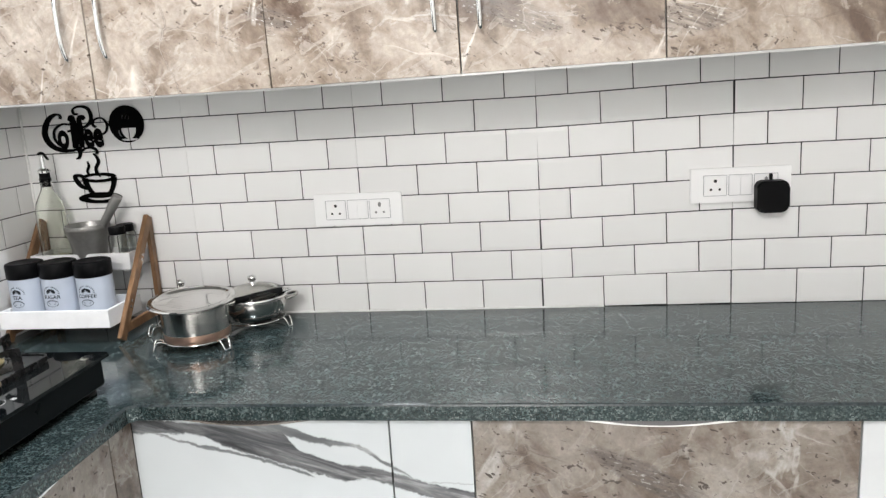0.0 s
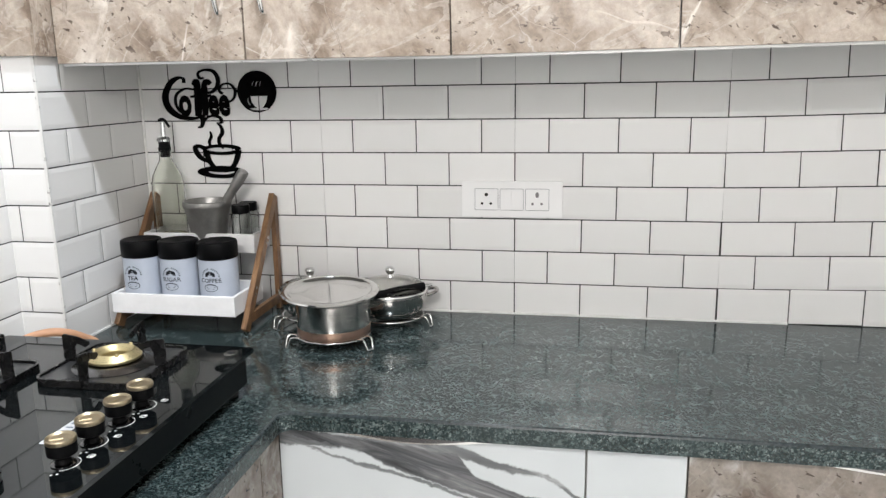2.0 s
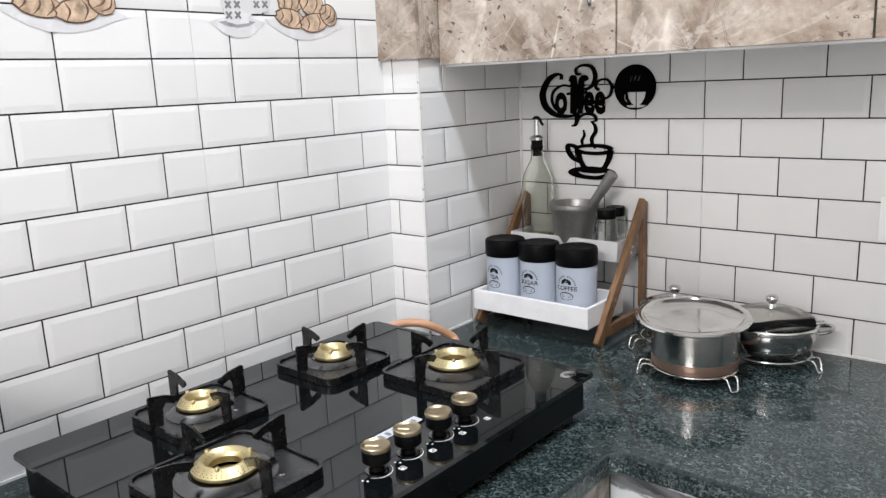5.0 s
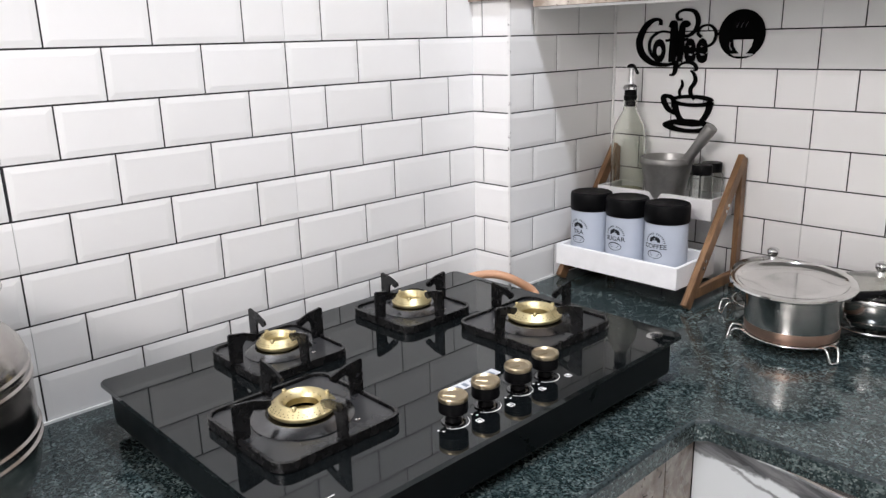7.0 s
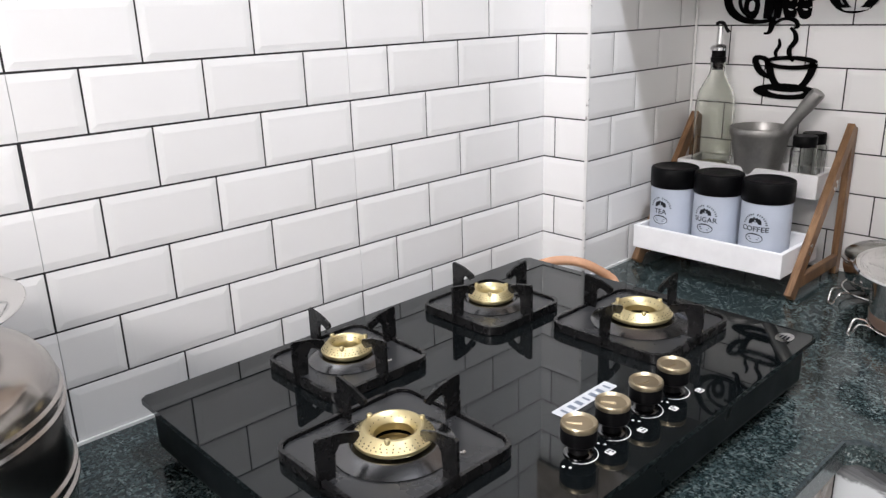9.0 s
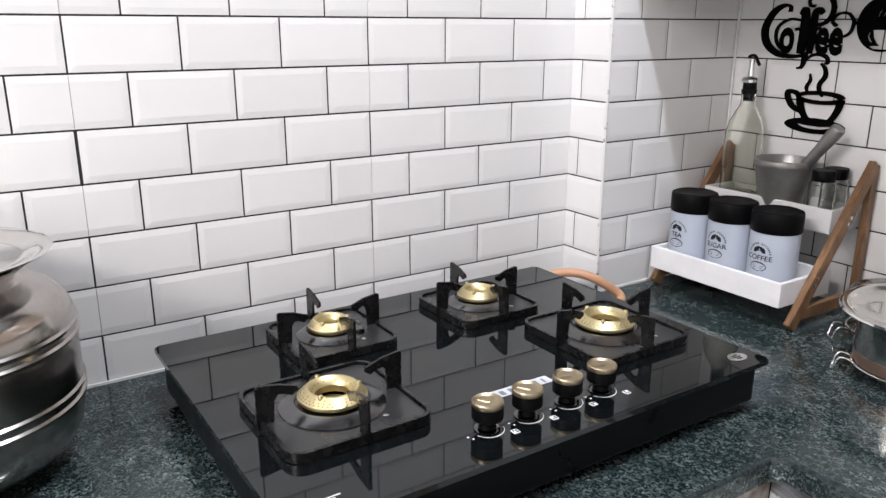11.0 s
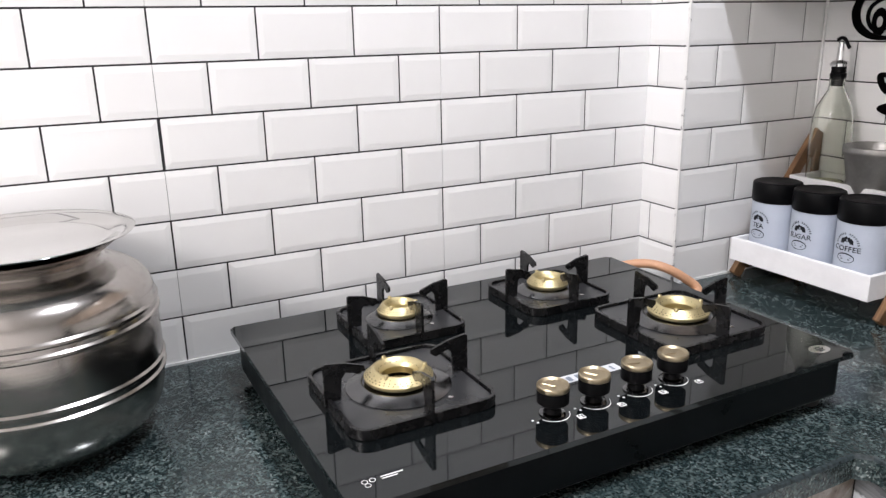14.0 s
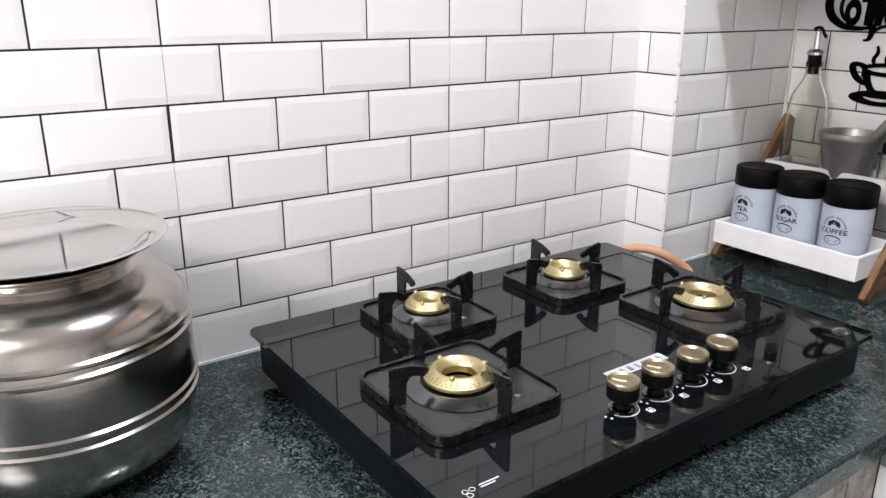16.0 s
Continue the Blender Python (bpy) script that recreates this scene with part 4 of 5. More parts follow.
def canister(x, y, word, label, turn):
    can = thing("canister", (x, y, LOW_SHELF), label, "canister", "storage canisters", turn=turn)
    r = 0.0425
    part("tin", lathe([(0, 0), (r - 0.002, 0), (r, 0.002), (r, 0.108), (r - 0.002, 0.110), (0, 0.110)], 56), CAN_BLUE, can, "pale blue-grey tin body", 35)
    part("lid", lathe([(r + 0.0005, 0.106), (r + 0.0018, 0.108), (r + 0.0018, 0.138), (r + 0.0005, 0.142), (r - 0.003, 0.1435), (r - 0.006, 0.1425), (0, 0.1415)], 56), BLACK_PLASTIC, can, "black lid", 35)

    def wrap(u, v, w):
        a = u / r - math.pi / 2
        return ((r + 0.0002 + w) * math.cos(a), (r + 0.0002 + w) * math.sin(a), 0.062 + v)

    part("word", letters(word, 0.0128, lambda u, v, w: wrap(u, v - 0.0005, w), 0.0003, 0.00012, 1.1), INK, can, "dark printed word")
    arch = bmesh.new()
    for k in range(15):
        a = radians(172 - 164 * k / 14)
        if k == 7:
            continue
        c, s = math.cos(a), math.sin(a)
        prism(rounded(0.0016, 0.0036, 0.0004, 2), lambda u, v, w: wrap(0.0200 * c + u * s + v * c, 0.006 + 0.0200 * s - u * c + v * s, w), 0.0003, arch)
    part("arched_bars", arch, INK, can, "arch of grey printed bars", kind="stuff")
    part("house_print", prism([(-0.0115, 0.0085), (-0.0055, 0.0090), (-0.0045, 0.0120), (0.0045, 0.0120), (0.0055, 0.0090), (0.0115, 0.0085), (0.0110, 0.0145), (0.0080, 0.0185), (0.0055, 0.0180), (0.0040, 0.0205), (0.0010, 0.0190), (-0.0020, 0.0215), (-0.0050, 0.0185), (-0.0085, 0.0180), (-0.0110, 0.0145)], wrap, 0.0003), INK, can, "dark printed house")
    oval = [(0.0150 * math.cos(2 * math.pi * k / 26), -0.0165 + 0.0078 * math.sin(2 * math.pi * k / 26)) for k in range(27)]
    badge_ring = part("bowl_print", ribbon(oval, [0.0012, 0.0022, 0.0012, 0.0008, 0.0012], wrap, 0.0003, steps=1), INK, can, "dark printed oval")
    bars_bm = bmesh.new()
    for k in range(2):
        prism(rounded(0.020 - 0.004 * k, 0.0014, 0.0003, 2), lambda u, v, w: wrap(u, v - 0.0150 - 0.0035 * k, w), 0.0003, bars_bm)
    part("bar_print", bars_bm, GREY_INK, badge_ring, "grey printed bars", kind="stuff")


canister(0.080, -0.186, "TEA", "pale blue tea canister with black lid on the white tray", -3)
canister(0.170, -0.186, "SUGAR", "pale blue sugar canister with black lid on the white tray", -1)
canister(0.262, -0.186, "COFFEE", "pale blue coffee canister with black lid on the white tray", 0)

bottle = thing("oil_bottle", (0.083, -0.056, HIGH_SHELF), "clear glass oil bottle with steel pourer, nearly empty", "bottle")
outer = [(0, 0.0), (0.032, 0.0), (0.035, 0.004), (0.0375, 0.02), (0.0375, 0.118), (0.0368, 0.136), (0.0325, 0.156), (0.0225, 0.175), (0.0155, 0.187), (0.0135, 0.200), (0.0145, 0.204), (0.0145, 0.212)]
inner = [(r - 0.0022, max(z, 0.006)) for r, z in outer[::-1] if r > 0.023] + [(0, 0.006)]
inner = [(0.012, 0.212), (0.0110, 0.200), (0.0133, 0.187), (0.0203, 0.175)] + inner
part("glass", lathe(outer + inner, 48), glass_mat("yellowish_glass", (0.975, 0.987, 0.945), 0.04), bottle, "clear glass", 40)
part("oil", lathe([(0, 0.0065), (0.0325, 0.0065), (0.0348, 0.012), (0.0348, 0.020), (0, 0.020)], 40), glass_mat("pale_oil", (0.86, 0.84, 0.52)), bottle, "shallow rest of pale oil", 40)
part("stopper", lathe([(0.0105, 0.195), (0.0108, 0.207), (0.0148, 0.213), (0.0148, 0.217), (0.0125, 0.218), (0.0135, 0.221), (0.0125, 0.224), (0.0135, 0.227), (0.012, 0.231), (0, 0.231)], 28), BLACK_PLASTIC, bottle, "black ribbed stopper", 40)
part("pourer", lathe([(0.016, 0.230), (0.0165, 0.235), (0.013, 0.239), (0.0065, 0.241), (0.0055, 0.262), (0.005, 0.272), (0, 0.272)], 28), CHROME, bottle, "steel pourer", 40)
part("flap", tube(spline([(-0.009, 0, 0.276), (-0.002, 0, 0.279), (0.006, 0, 0.277), (0.012, 0, 0.268), (0.017, 0, 0.262)], 5), 0.0032, 10), BLACK_PLASTIC, bottle, "black spout flap", 50)

bottle.scale = (1.0, 1.0, 1.045)
mortar = solo("mortar", lathe([(0, 0), (0.036, 0), (0.038, 0.002), (0.041, 0.02), (0.052, 0.074), (0.0555, 0.078), (0.0565, 0.084), (0.0555, 0.090), (0.0535, 0.091), (0.051, 0.086), (0.047, 0.070), (0.034, 0.018), (0, 0.014)], 56), CAST_ALU, "grey cast metal mortar on the white tray", "mortar", at=(0.180, -0.058, HIGH_SHELF), smooth=40)
mortar.scale = (1.0, 1.0, 1.13)
pestle = lathe([(0, 0), (0.009, 0.001), (0.0125, 0.006), (0.0135, 0.02), (0.0105, 0.032), (0.0108, 0.105), (0.0128, 0.120), (0.0130, 0.142), (0.0118, 0.1445), (0, 0.1445)], 28)
pb = Vector((0.171, -0.060, HIGH_SHELF + 0.020))
pt = Vector((0.281, -0.064, HIGH_SHELF + 0.172))
bmesh.ops.transform(pestle, matrix=(pt - pb).to_track_quat("Z", "Y").to_matrix().to_4x4() @ Matrix.Diagonal((1, 1, (pt - pb).length / 0.1445, 1)), verts=pestle.verts)
solo("pestle", pestle, CAST_ALU, "grey cast metal pestle leaning in the mortar", "pestle", at=tuple(pb), smooth=40)


def spice_jar(x, y):
    jar = thing("spice_jar", (x, y, HIGH_SHELF), "small clear glass spice jar with black lid", "jar", "spice jars")
    w = 0.040
    bm = bmesh.new()
    rows = [[bm.verts.new((u * k, v * k, z)) for u, v in rounded(w, w, 0.010)] for k, z in ((0.94, 0), (1, 0.003), (1, 0.070), (0.8, 0.078), (0.7, 0.078), (0.88, 0.068), (0.88, 0.006))]
    for a, b in zip(rows, rows[1:]):
        for i in range(len(a)):
            bm.faces.new((a[i], a[(i + 1) % len(a)], b[(i + 1) % len(b)], b[i]))
    bm.faces.new(rows[0][::-1])
    bm.faces.new(rows[-1])
    part("glass", bm, CLEAR_GLASS, jar, "clear glass", 40)
    part("lid", lathe([(0.0, 0.0755), (0.0195, 0.0755), (0.0205, 0.077), (0.0205, 0.094), (0.0195, 0.0955), (0, 0.0955)], 32), BLACK_PLASTIC, jar, "black lid", 40)
    return jar


spice_jar(0.270, -0.072)
spice_jar(0.270, -0.031)

# ---------------- pots on wire trivets ----------------


def trivet(x, y, r, reach, turn, label):
    tv = thing("wire_trivet", (x, y, COUNTER), label, "trivet", "wire trivets", turn=turn)
    part("ring", tube([(r * math.cos(2 * math.pi * k / 48), r * math.sin(2 * math.pi * k / 48), 0.0195) for k in range(48)], 0.0019, 8, True), CHROME, tv, smooth=60)
    part("inner_ring", tube([(r * 0.5 * math.cos(2 * math.pi * k / 36), r * 0.5 * math.sin(2 * math.pi * k / 36), 0.0195) for k in range(36)], 0.0015, 8, True), CHROME, tv, smooth=60)
    for k in range(3):
        a = radians(120 * k)
        c, s = math.cos(a), math.sin(a)
        leg = [(0.5 * r, -0.011, 0.0175), (0.97 * r, -0.012, 0.0175), (1.04 * r, -0.012, 0.0215), (reach - 0.009, -0.0115, 0.023), (reach - 0.002, -0.008, 0.004), (reach, -0.004, 0.0019), (reach, 0.004, 0.0019), (reach - 0.002, 0.008, 0.004), (reach - 0.009, 0.0115, 0.023), (1.04 * r, 0.012, 0.0215), (0.97 * r, 0.012, 0.0175), (0.5 * r, 0.011, 0.0175)]
        part("leg", tube(spline([(u * c - v * s, u * s + v * c, w) for u, v, w in leg], 3), 0.0019, 8), CHROME, tv, "bent wire leg", 60)
    return tv


TRI = COUNTER + 0.0200
trivet(0.542, -0.242, 0.0765, 0.103, -27, "chromed wire trivet under the saucepan")
trivet(0.630, -0.098, 0.073, 0.098, -11, "chromed wire trivet under the lidded pan")
trivet(0.446, -0.112, 0.066, 0.096, -129, "chromed wire trivet under the rear pan")

sauce = thing("saucepan", (0.542, -0.242, TRI), "steel saucepan with copper-toned base and black handle", "saucepan")
part("body", lathe([(0.0765, 0.0205), (0.0775, 0.03), (0.0780, 0.074), (0.0815, 0.0765), (0.0815, 0.078), (0.0765, 0.078), (0.0755, 0.03), (0.073, 0.006), (0, 0.006)], 64), STEEL, sauce, "brushed steel wall", 35)
part("base", lathe([(0, 0), (0.0735, 0.0014), (0.0760, 0.005), (0.0767, 0.012), (0.0767, 0.0206), (0, 0.0206)], 64), COPPER, sauce, "copper-toned base band", 35)
hd = Vector((0.160, 0.128, 0)).normalized()
hs = Vector((-hd.y, hd.x, 0))
hp = lambda along, up, side=0.0: hd * along + hs * side + Vector((0, 0, up))
part("bracket", tube([hp(0.072, 0.060), hp(0.096, 0.066)], 0.0055, 12), STEEL, sauce, "steel handle bracket", 50)
grip = tube(spline([hp(0.094, 0.0655), hp(0.125, 0.0665), hp(0.170, 0.0690), hp(0.213, 0.0710)], 6), 0.0090, 14)
part("handle", grip, BLACK_PLASTIC, sauce, "black plastic handle", 50)
loop = [hp(0.208, 0.071, 0.004), hp(0.218, 0.0713, 0.0075), hp(0.229, 0.0715, 0.006), hp(0.234, 0.0715, 0), hp(0.229, 0.0715, -0.006), hp(0.218, 0.0713, -0.0075), hp(0.208, 0.071, -0.004)]
part("hanging_loop", tube(spline(loop, 5), 0.0028, 8), CHROME, sauce, "steel hanging loop", 50)
lid_bm = lathe([(0, 0.0), (0.0785, 0.0), (0.083, 0.0015), (0.088, 0.0068), (0.098, 0.0074), (0.1005, 0.0055), (0.1015, 0.0070), (0.0995, 0.0098), (0.0945, 0.0106), (0.0885, 0.0098), (0.0845, 0.0058), (0.080, 0.0036), (0.05, 0.0022), (0, 0.0026)], 72, (-0.005, 0.0, 0.0783))
hinge = Vector((0.02, -0.076, 0.0783))
bmesh.ops.rotate(lid_bm, cent=hinge, matrix=Matrix.Rotation(radians(3.6), 3, Vector((0.95, 0.3, 0))), verts=lid_bm.verts)
part("lid", lid_bm, MIRROR_STEEL, sauce, "wide flat steel lid with bright rim, slightly askew", 30)


def lidded_pan(x, y, r, label, group, turn):
    pan = thing("lidded_pan", (x, y, TRI), label, "pan", group, turn=turn)
    part("body", lathe([(0, 0), (r * 0.62, 0), (r * 0.74, 0.004), (r * 0.90, 0.018), (r * 0.985, 0.036), (r, 0.050), (r * 1.05, 0.0525), (r * 1.05, 0.054), (r * 0.98, 0.054), (r * 0.95, 0.034), (r * 0.85, 0.016), (r * 0.6, 0.006), (0, 0.006)], 56), STEEL, pan, "polished steel bowl", 35)
    for k in (0, 180):
        ear = spline([(r * 0.98, -0.022, 0.044), (r * 1.16, -0.020, 0.047), (r * 1.30, -0.010, 0.050), (r * 1.30, 0.010, 0.050), (r * 1.16, 0.020, 0.047), (r * 0.98, 0.022, 0.044)], 6)
        c, s = math.cos(radians(k)), math.sin(radians(k))
        part("loop_handle", tube([(p.x * c - p.y * s, p.x * s + p.y * c, p.z) for p in ear], 0.004, 10), STEEL, pan, "steel loop handle", 50)
    return pan


def glass_lid(pan, r, h):
    z = 0.0545
    n = 8
    rim = part("lid", lathe([(r * 0.985, 0.0), (r * 1.035, 0.0), (r * 1.045, 0.003), (r * 1.03, 0.006), (r * 0.985, 0.006)], 56, (0, 0, z)), CHROME, pan, "steel-rimmed glass lid", 40)
    dome = [(r * math.sin(radians(90 * (1 - k / n))), 0.004 + h * math.cos(radians(90 * (1 - k / n)))) for k in range(n)] + [(0, 0.004 + h)]
    under = [(0, 0.001 + h)] + [(a * 0.985, b - 0.003) for a, b in dome[:-1][::-1]]
    part("pane", lathe(dome + under, 48, (0, 0, z)), CLEAR_GLASS, rim, "clear domed glass", 40)
    part("knob", lathe([(0.0, 0.0195), (0.008, 0.0195), (0.0065, 0.023), (0.0055, 0.027), (0.009, 0.031), (0.0112, 0.036), (0.0105, 0.041), (0.006, 0.0445), (0, 0.045)], 28, (0, 0, z + h - 0.016)), CHROME, rim, "round chrome knob", 45)


glass_lid(lidded_pan(0.630, -0.098, 0.081, "shallow steel pan with glass lid on a trivet", "lidded pans", 24), 0.081, 0.027)
glass_lid(lidded_pan(0.446, -0.112, 0.070, "small steel pan with glass lid behind the saucepan", "lidded pans", 115), 0.070, 0.023)

# ---------------- switch plates ----------------


def switch_plate(place, label, group="socket plates", plugged=False):
    """place(u, v, w): u along the wall, v up, w out of it, from the plate's middle."""
    sp = thing("socket_plate", (0, 0, 0), label, "socket plate", group)
    bm = prism(rounded(0.226, 0.081, 0.003), lambda u, v, w: place(u, v, w), 0.009)
    part("plate", bm, WHITE_PLASTIC, sp, "white plastic plate", 30)
    for k, kind in enumerate(("socket", "switch", "socket")):
        cu = (-0.057, 0.0, 0.057)[k]
        if kind == "switch":
            for d in (-0.0124, 0.0124):
                part("switch", prism(rounded(0.0242, 0.046, 0.0015), lambda u, v, w: place(cu + d + u, v, 0.0092 + w + 0.05 * max(0, v) * (1 if w > 0 else 0)), 0.0022), WHITE_PLASTIC, sp, "white rocker switch")
        else:
            so = part("socket", prism(rounded(0.050, 0.046, 0.002), lambda u, v, w: place(cu + u, v, 0.0092 + w), 0.0020), WHITE_PLASTIC, sp, "white power socket")
            holes = ((0, 0.011, 0.0040), (-0.010, -0.009, 0.0030), (0.010, -0.009, 0.0030))
            for hu, hv, hr in holes:
                el = 1.6 if (k == 2 and hv > 0) else 1.0
                part("pin_hole", prism([(hr * math.cos(2 * math.pi * j / 16), hr * el * math.sin(2 * math.pi * j / 16)) for j in range(16)], lambda u, v, w: place(cu + hu + u, hv + v, 0.0113 + w), 0.0003), HOLE if k == 0 else SHUTTER, so, "dark pin hole" if k == 0 else "grey shuttered pin hole")
        part("module_frame", ribbon([(u, v) for u, v in rounded(0.0525, 0.0485, 0.002, 2)] + [rounded(0.0525, 0.0485, 0.002, 2)[0]], [0.0012, 0.0012], lambda u, v, w: place(cu + u, v, 0.0092 + w), 0.0004, steps=1), CHINA_SHADE, sp, "thin shadow joint round the module")
    return sp


switch_plate(lambda u, v, w: (0.894 + u, -0.0005 - w, 1.151 + v), "white socket and switch plate on the tiled wall")
switch_plate(lambda u, v, w: (1.819 + u, -0.0005 - w, 1.173 + v), "white socket and switch plate with a black adapter plugged in")
switch_plate(lambda u, v, w: (WALL_B + 0.0005 + w, -1.624 + u, 1.141 + v), "white socket and switch plate behind the water pot")

ad = thing("plug_adapter", (1.885, -0.013, 1.146), "square black plug-in adapter with rounded corners", "adapter")
bm = prism(rounded(0.072, 0.074, 0.016), lambda u, v, w: (u, -w, v), 0.030)
bmesh.ops.bevel(bm, geom=[e for e in bm.edges if all(abs(v.co.y + 0.030) < 1e-5 for v in e.verts)], offset=0.005, segments=3, affect="EDGES")
part("housing", bm, BLACK_PLASTIC, ad, "black plastic housing", 40)
part("pin", prism(rounded(0.007, 0.016, 0.003), lambda u, v, w: (u, -w - 0.0003, 0.044 + v), 0.006), BLACK_PLASTIC, ad, "black earth pin")

# ---------------- coffee sign ----------------
sign_d = 0.0035


def sgn(u, v, w):
    return (0.299 - (632 - u) * 0.000506, -0.0015 - w, 1.397 - (v - 277) * 0.000449)


sign = thing("coffee_wall_sign", (0, 0, 0), "black cut-out wall sign with coffee lettering and steaming cup", "wall sign")
word = bmesh.new()
ribbon([(272, 228), (270, 205), (238, 203), (198, 235), (172, 300), (188, 362), (238, 402), (300, 412), (350, 405)], [16, 12, 26, 32, 30, 20, 12], sgn, sign_d, word)
ribbon([(318, 262), (275, 258), (232, 285), (222, 330), (240, 372), (268, 388)], [10, 12, 12, 8], sgn, sign_d, word)
ribbon([(318, 240), (335, 222), (338, 300), (336, 360), (332, 400)], [18, 30, 36, 36, 28], sgn, sign_d, word)
ribbon([(352, 392), (352, 430), (344, 455), (326, 460)], [26, 20, 14, 8], sgn, sign_d, word)
ribbon([(404, 236), (392, 222), (376, 232), (372, 280), (372, 340), (368, 398)], [20, 24, 26, 30, 30, 24], sgn, sign_d - 0.0002, word)
ribbon([(300, 300), (340, 296), (380, 298), (404, 292)], [12, 16, 16, 10], sgn, sign_d - 0.0004, word)
part("initial", word, SIGN_BLACK, sign)
part("lettering", letters("o", 205, lambda u, v, w: sgn(268 + u, 332 - v, w), sign_d, 9.0, 0.56), SIGN_BLACK, sign)
part("lettering", letters("ee", 205, lambda u, v, w: sgn(438 + u, 332 - v, w), sign_d, 9.0, 0.54), SIGN_BLACK, sign)
for line, widths in (
    ([(372, 205), (352, 203), (348, 178), (380, 163), (425, 172), (444, 215), (430, 260), (395, 280), (366, 262), (372, 240), (386, 244)], [12, 12, 10, 16, 20, 16, 12, 10, 12]),
    ([(462, 286), (446, 268), (462, 240), (500, 236), (524, 268), (516, 310), (488, 328), (462, 318)], [14, 10, 10, 12, 10, 8]),
    ([(362, 420), (385, 404), (415, 400), (440, 410), (448, 432), (436, 436)], [10, 12, 16, 14, 8]),
    ([(524, 268), (538, 275)], [10, 14]),
):
    part("flourish", ribbon(line, widths, sgn, sign_d), SIGN_BLACK, sign)
steam = bmesh.new()
ribbon([(383, 560), (377, 535), (389, 508), (385, 480)], [8, 13, 12, 5], sgn, sign_d, steam)
ribbon([(445, 572), (430, 548), (428, 520), (446, 488), (442, 458), (424, 436)], [6, 16, 17, 18, 14, 8], sgn, sign_d, steam)
part("steam", steam, SIGN_BLACK, sign)
cup = bmesh.new()
ribbon([(436 + 88 * math.cos(2 * math.pi * k / 28), 577 + 20 * math.sin(2 * math.pi * k / 28)) for k in range(29)], [22, 17, 17, 17, 22], sgn, sign_d, cup, 2)
ribbon([(356, 582), (366, 625), (388, 665), (425, 685), (462, 685), (492, 662), (512, 620), (520, 580)], [30, 24, 20, 20, 24, 30], sgn, sign_d, cup)
ribbon([(362, 640), (330, 622), (308, 590), (304, 562), (330, 560), (356, 574)], [16, 24, 24, 18, 20], sgn, sign_d, cup)
part("cup", cup, SIGN_BLACK, sign)

disc = thing("coffee_cup_disc", (0, 0, 0), "round black wall disc with a cut-out coffee cup", "wall sign")


def plate_with_holes(loops, place, depth):
    bm = bmesh.new()
    edges = []
    for loop in loops:
        vs = [bm.verts.new(place(u, v, depth)) for u, v in loop]
        edges += [bm.edges.new((vs[i], vs[(i + 1) % len(vs)])) for i in range(len(vs))]
    bmesh.ops.triangle_fill(bm, use_beauty=True, edges=edges)
    ext = bmesh.ops.extrude_face_region(bm, geom=bm.faces[:])
    d = Vector(place(0, 0, 0)) - Vector(place(0, 0, depth))
    bmesh.ops.translate(bm, verts=[g for g in ext["geom"] if isinstance(g, bmesh.types.BMVert)], vec=d)
    return bm


saucer = [(427 + 122 * math.cos(2 * math.pi * k / 40), 696 + 33 * math.sin(2 * math.pi * k / 40)) for k in range(40)]
slit = [(427 + 70 * math.cos(radians(a)), 690 + 20 * math.sin(radians(a))) for a in range(10, 171, 16)] + [(427 + 66 * math.cos(radians(a)), 689 + 8 * math.sin(radians(a))) for a in range(165, 14, -15)]
part("saucer", plate_with_holes([saucer, slit], sgn, sign_d - 0.0003), SIGN_BLACK, sign)
rim = [(632 + 94 * math.cos(2 * math.pi * k / 64), 277 + 106 * math.sin(2 * math.pi * k / 64)) for k in range(64)]
bowl = [(597, 300), (683, 300), (677, 330), (664, 352), (655, 360), (692, 362), (676, 372), (640, 374), (604, 372), (590, 362), (626, 360), (616, 352), (602, 330)]
grip_hole = [(584, 308), (591, 312), (588, 326), (597, 340), (603, 352), (588, 342), (581, 326)]
slits = [[(607 + 18 * k, 248), (612 + 18 * k, 232), (620 + 18 * k, 220), (622 + 18 * k, 224), (616 + 18 * k, 236), (612 + 18 * k, 250)] for k in range(3)]
part("plate", plate_with_holes([rim, bowl, grip_hole, *slits], sgn, sign_d), SIGN_BLACK, disc)

# ---------------- printed decor on the tiles above the stove ----------------


def deco(u, v, w):
    return (WALL_B + 0.0006 + w, u, v)


mug = thing("tile_print_cup", (0, 0, 0), "printed picture of a patterned cup on a saucer", "tile picture")
part("saucer", prism([(-0.770, 1.540), (-0.757, 1.531), (-0.74, 1.520), (-0.715, 1.5145), (-0.69, 1.517), (-0.672, 1.528), (-0.655, 1.542), (-0.68, 1.549), (-0.71, 1.551), (-0.745, 1.548)], deco, 0.0004), CHINA, mug, "grey-white saucer")
part("saucer_well", prism([(-0.752, 1.5405), (-0.735, 1.534), (-0.712, 1.5315), (-0.69, 1.535), (-0.675, 1.5425), (-0.71, 1.547)], lambda u, v, w: deco(u, v, w + 0.0005), 0.0003), CHINA_SHADE, mug, "grey saucer well")
part("cup", prism([(-0.735, 1.541), (-0.715, 1.537), (-0.69, 1.540), (-0.682, 1.556), (-0.668, 1.557), (-0.645, 1.562), (-0.63, 1.60), (-0.63, 1.64), (-0.752, 1.64), (-0.75, 1.60)], lambda u, v, w: deco(u, v, w + 0.0009), 0.0003), CHINA, mug, "white cup")
pat = bmesh.new()
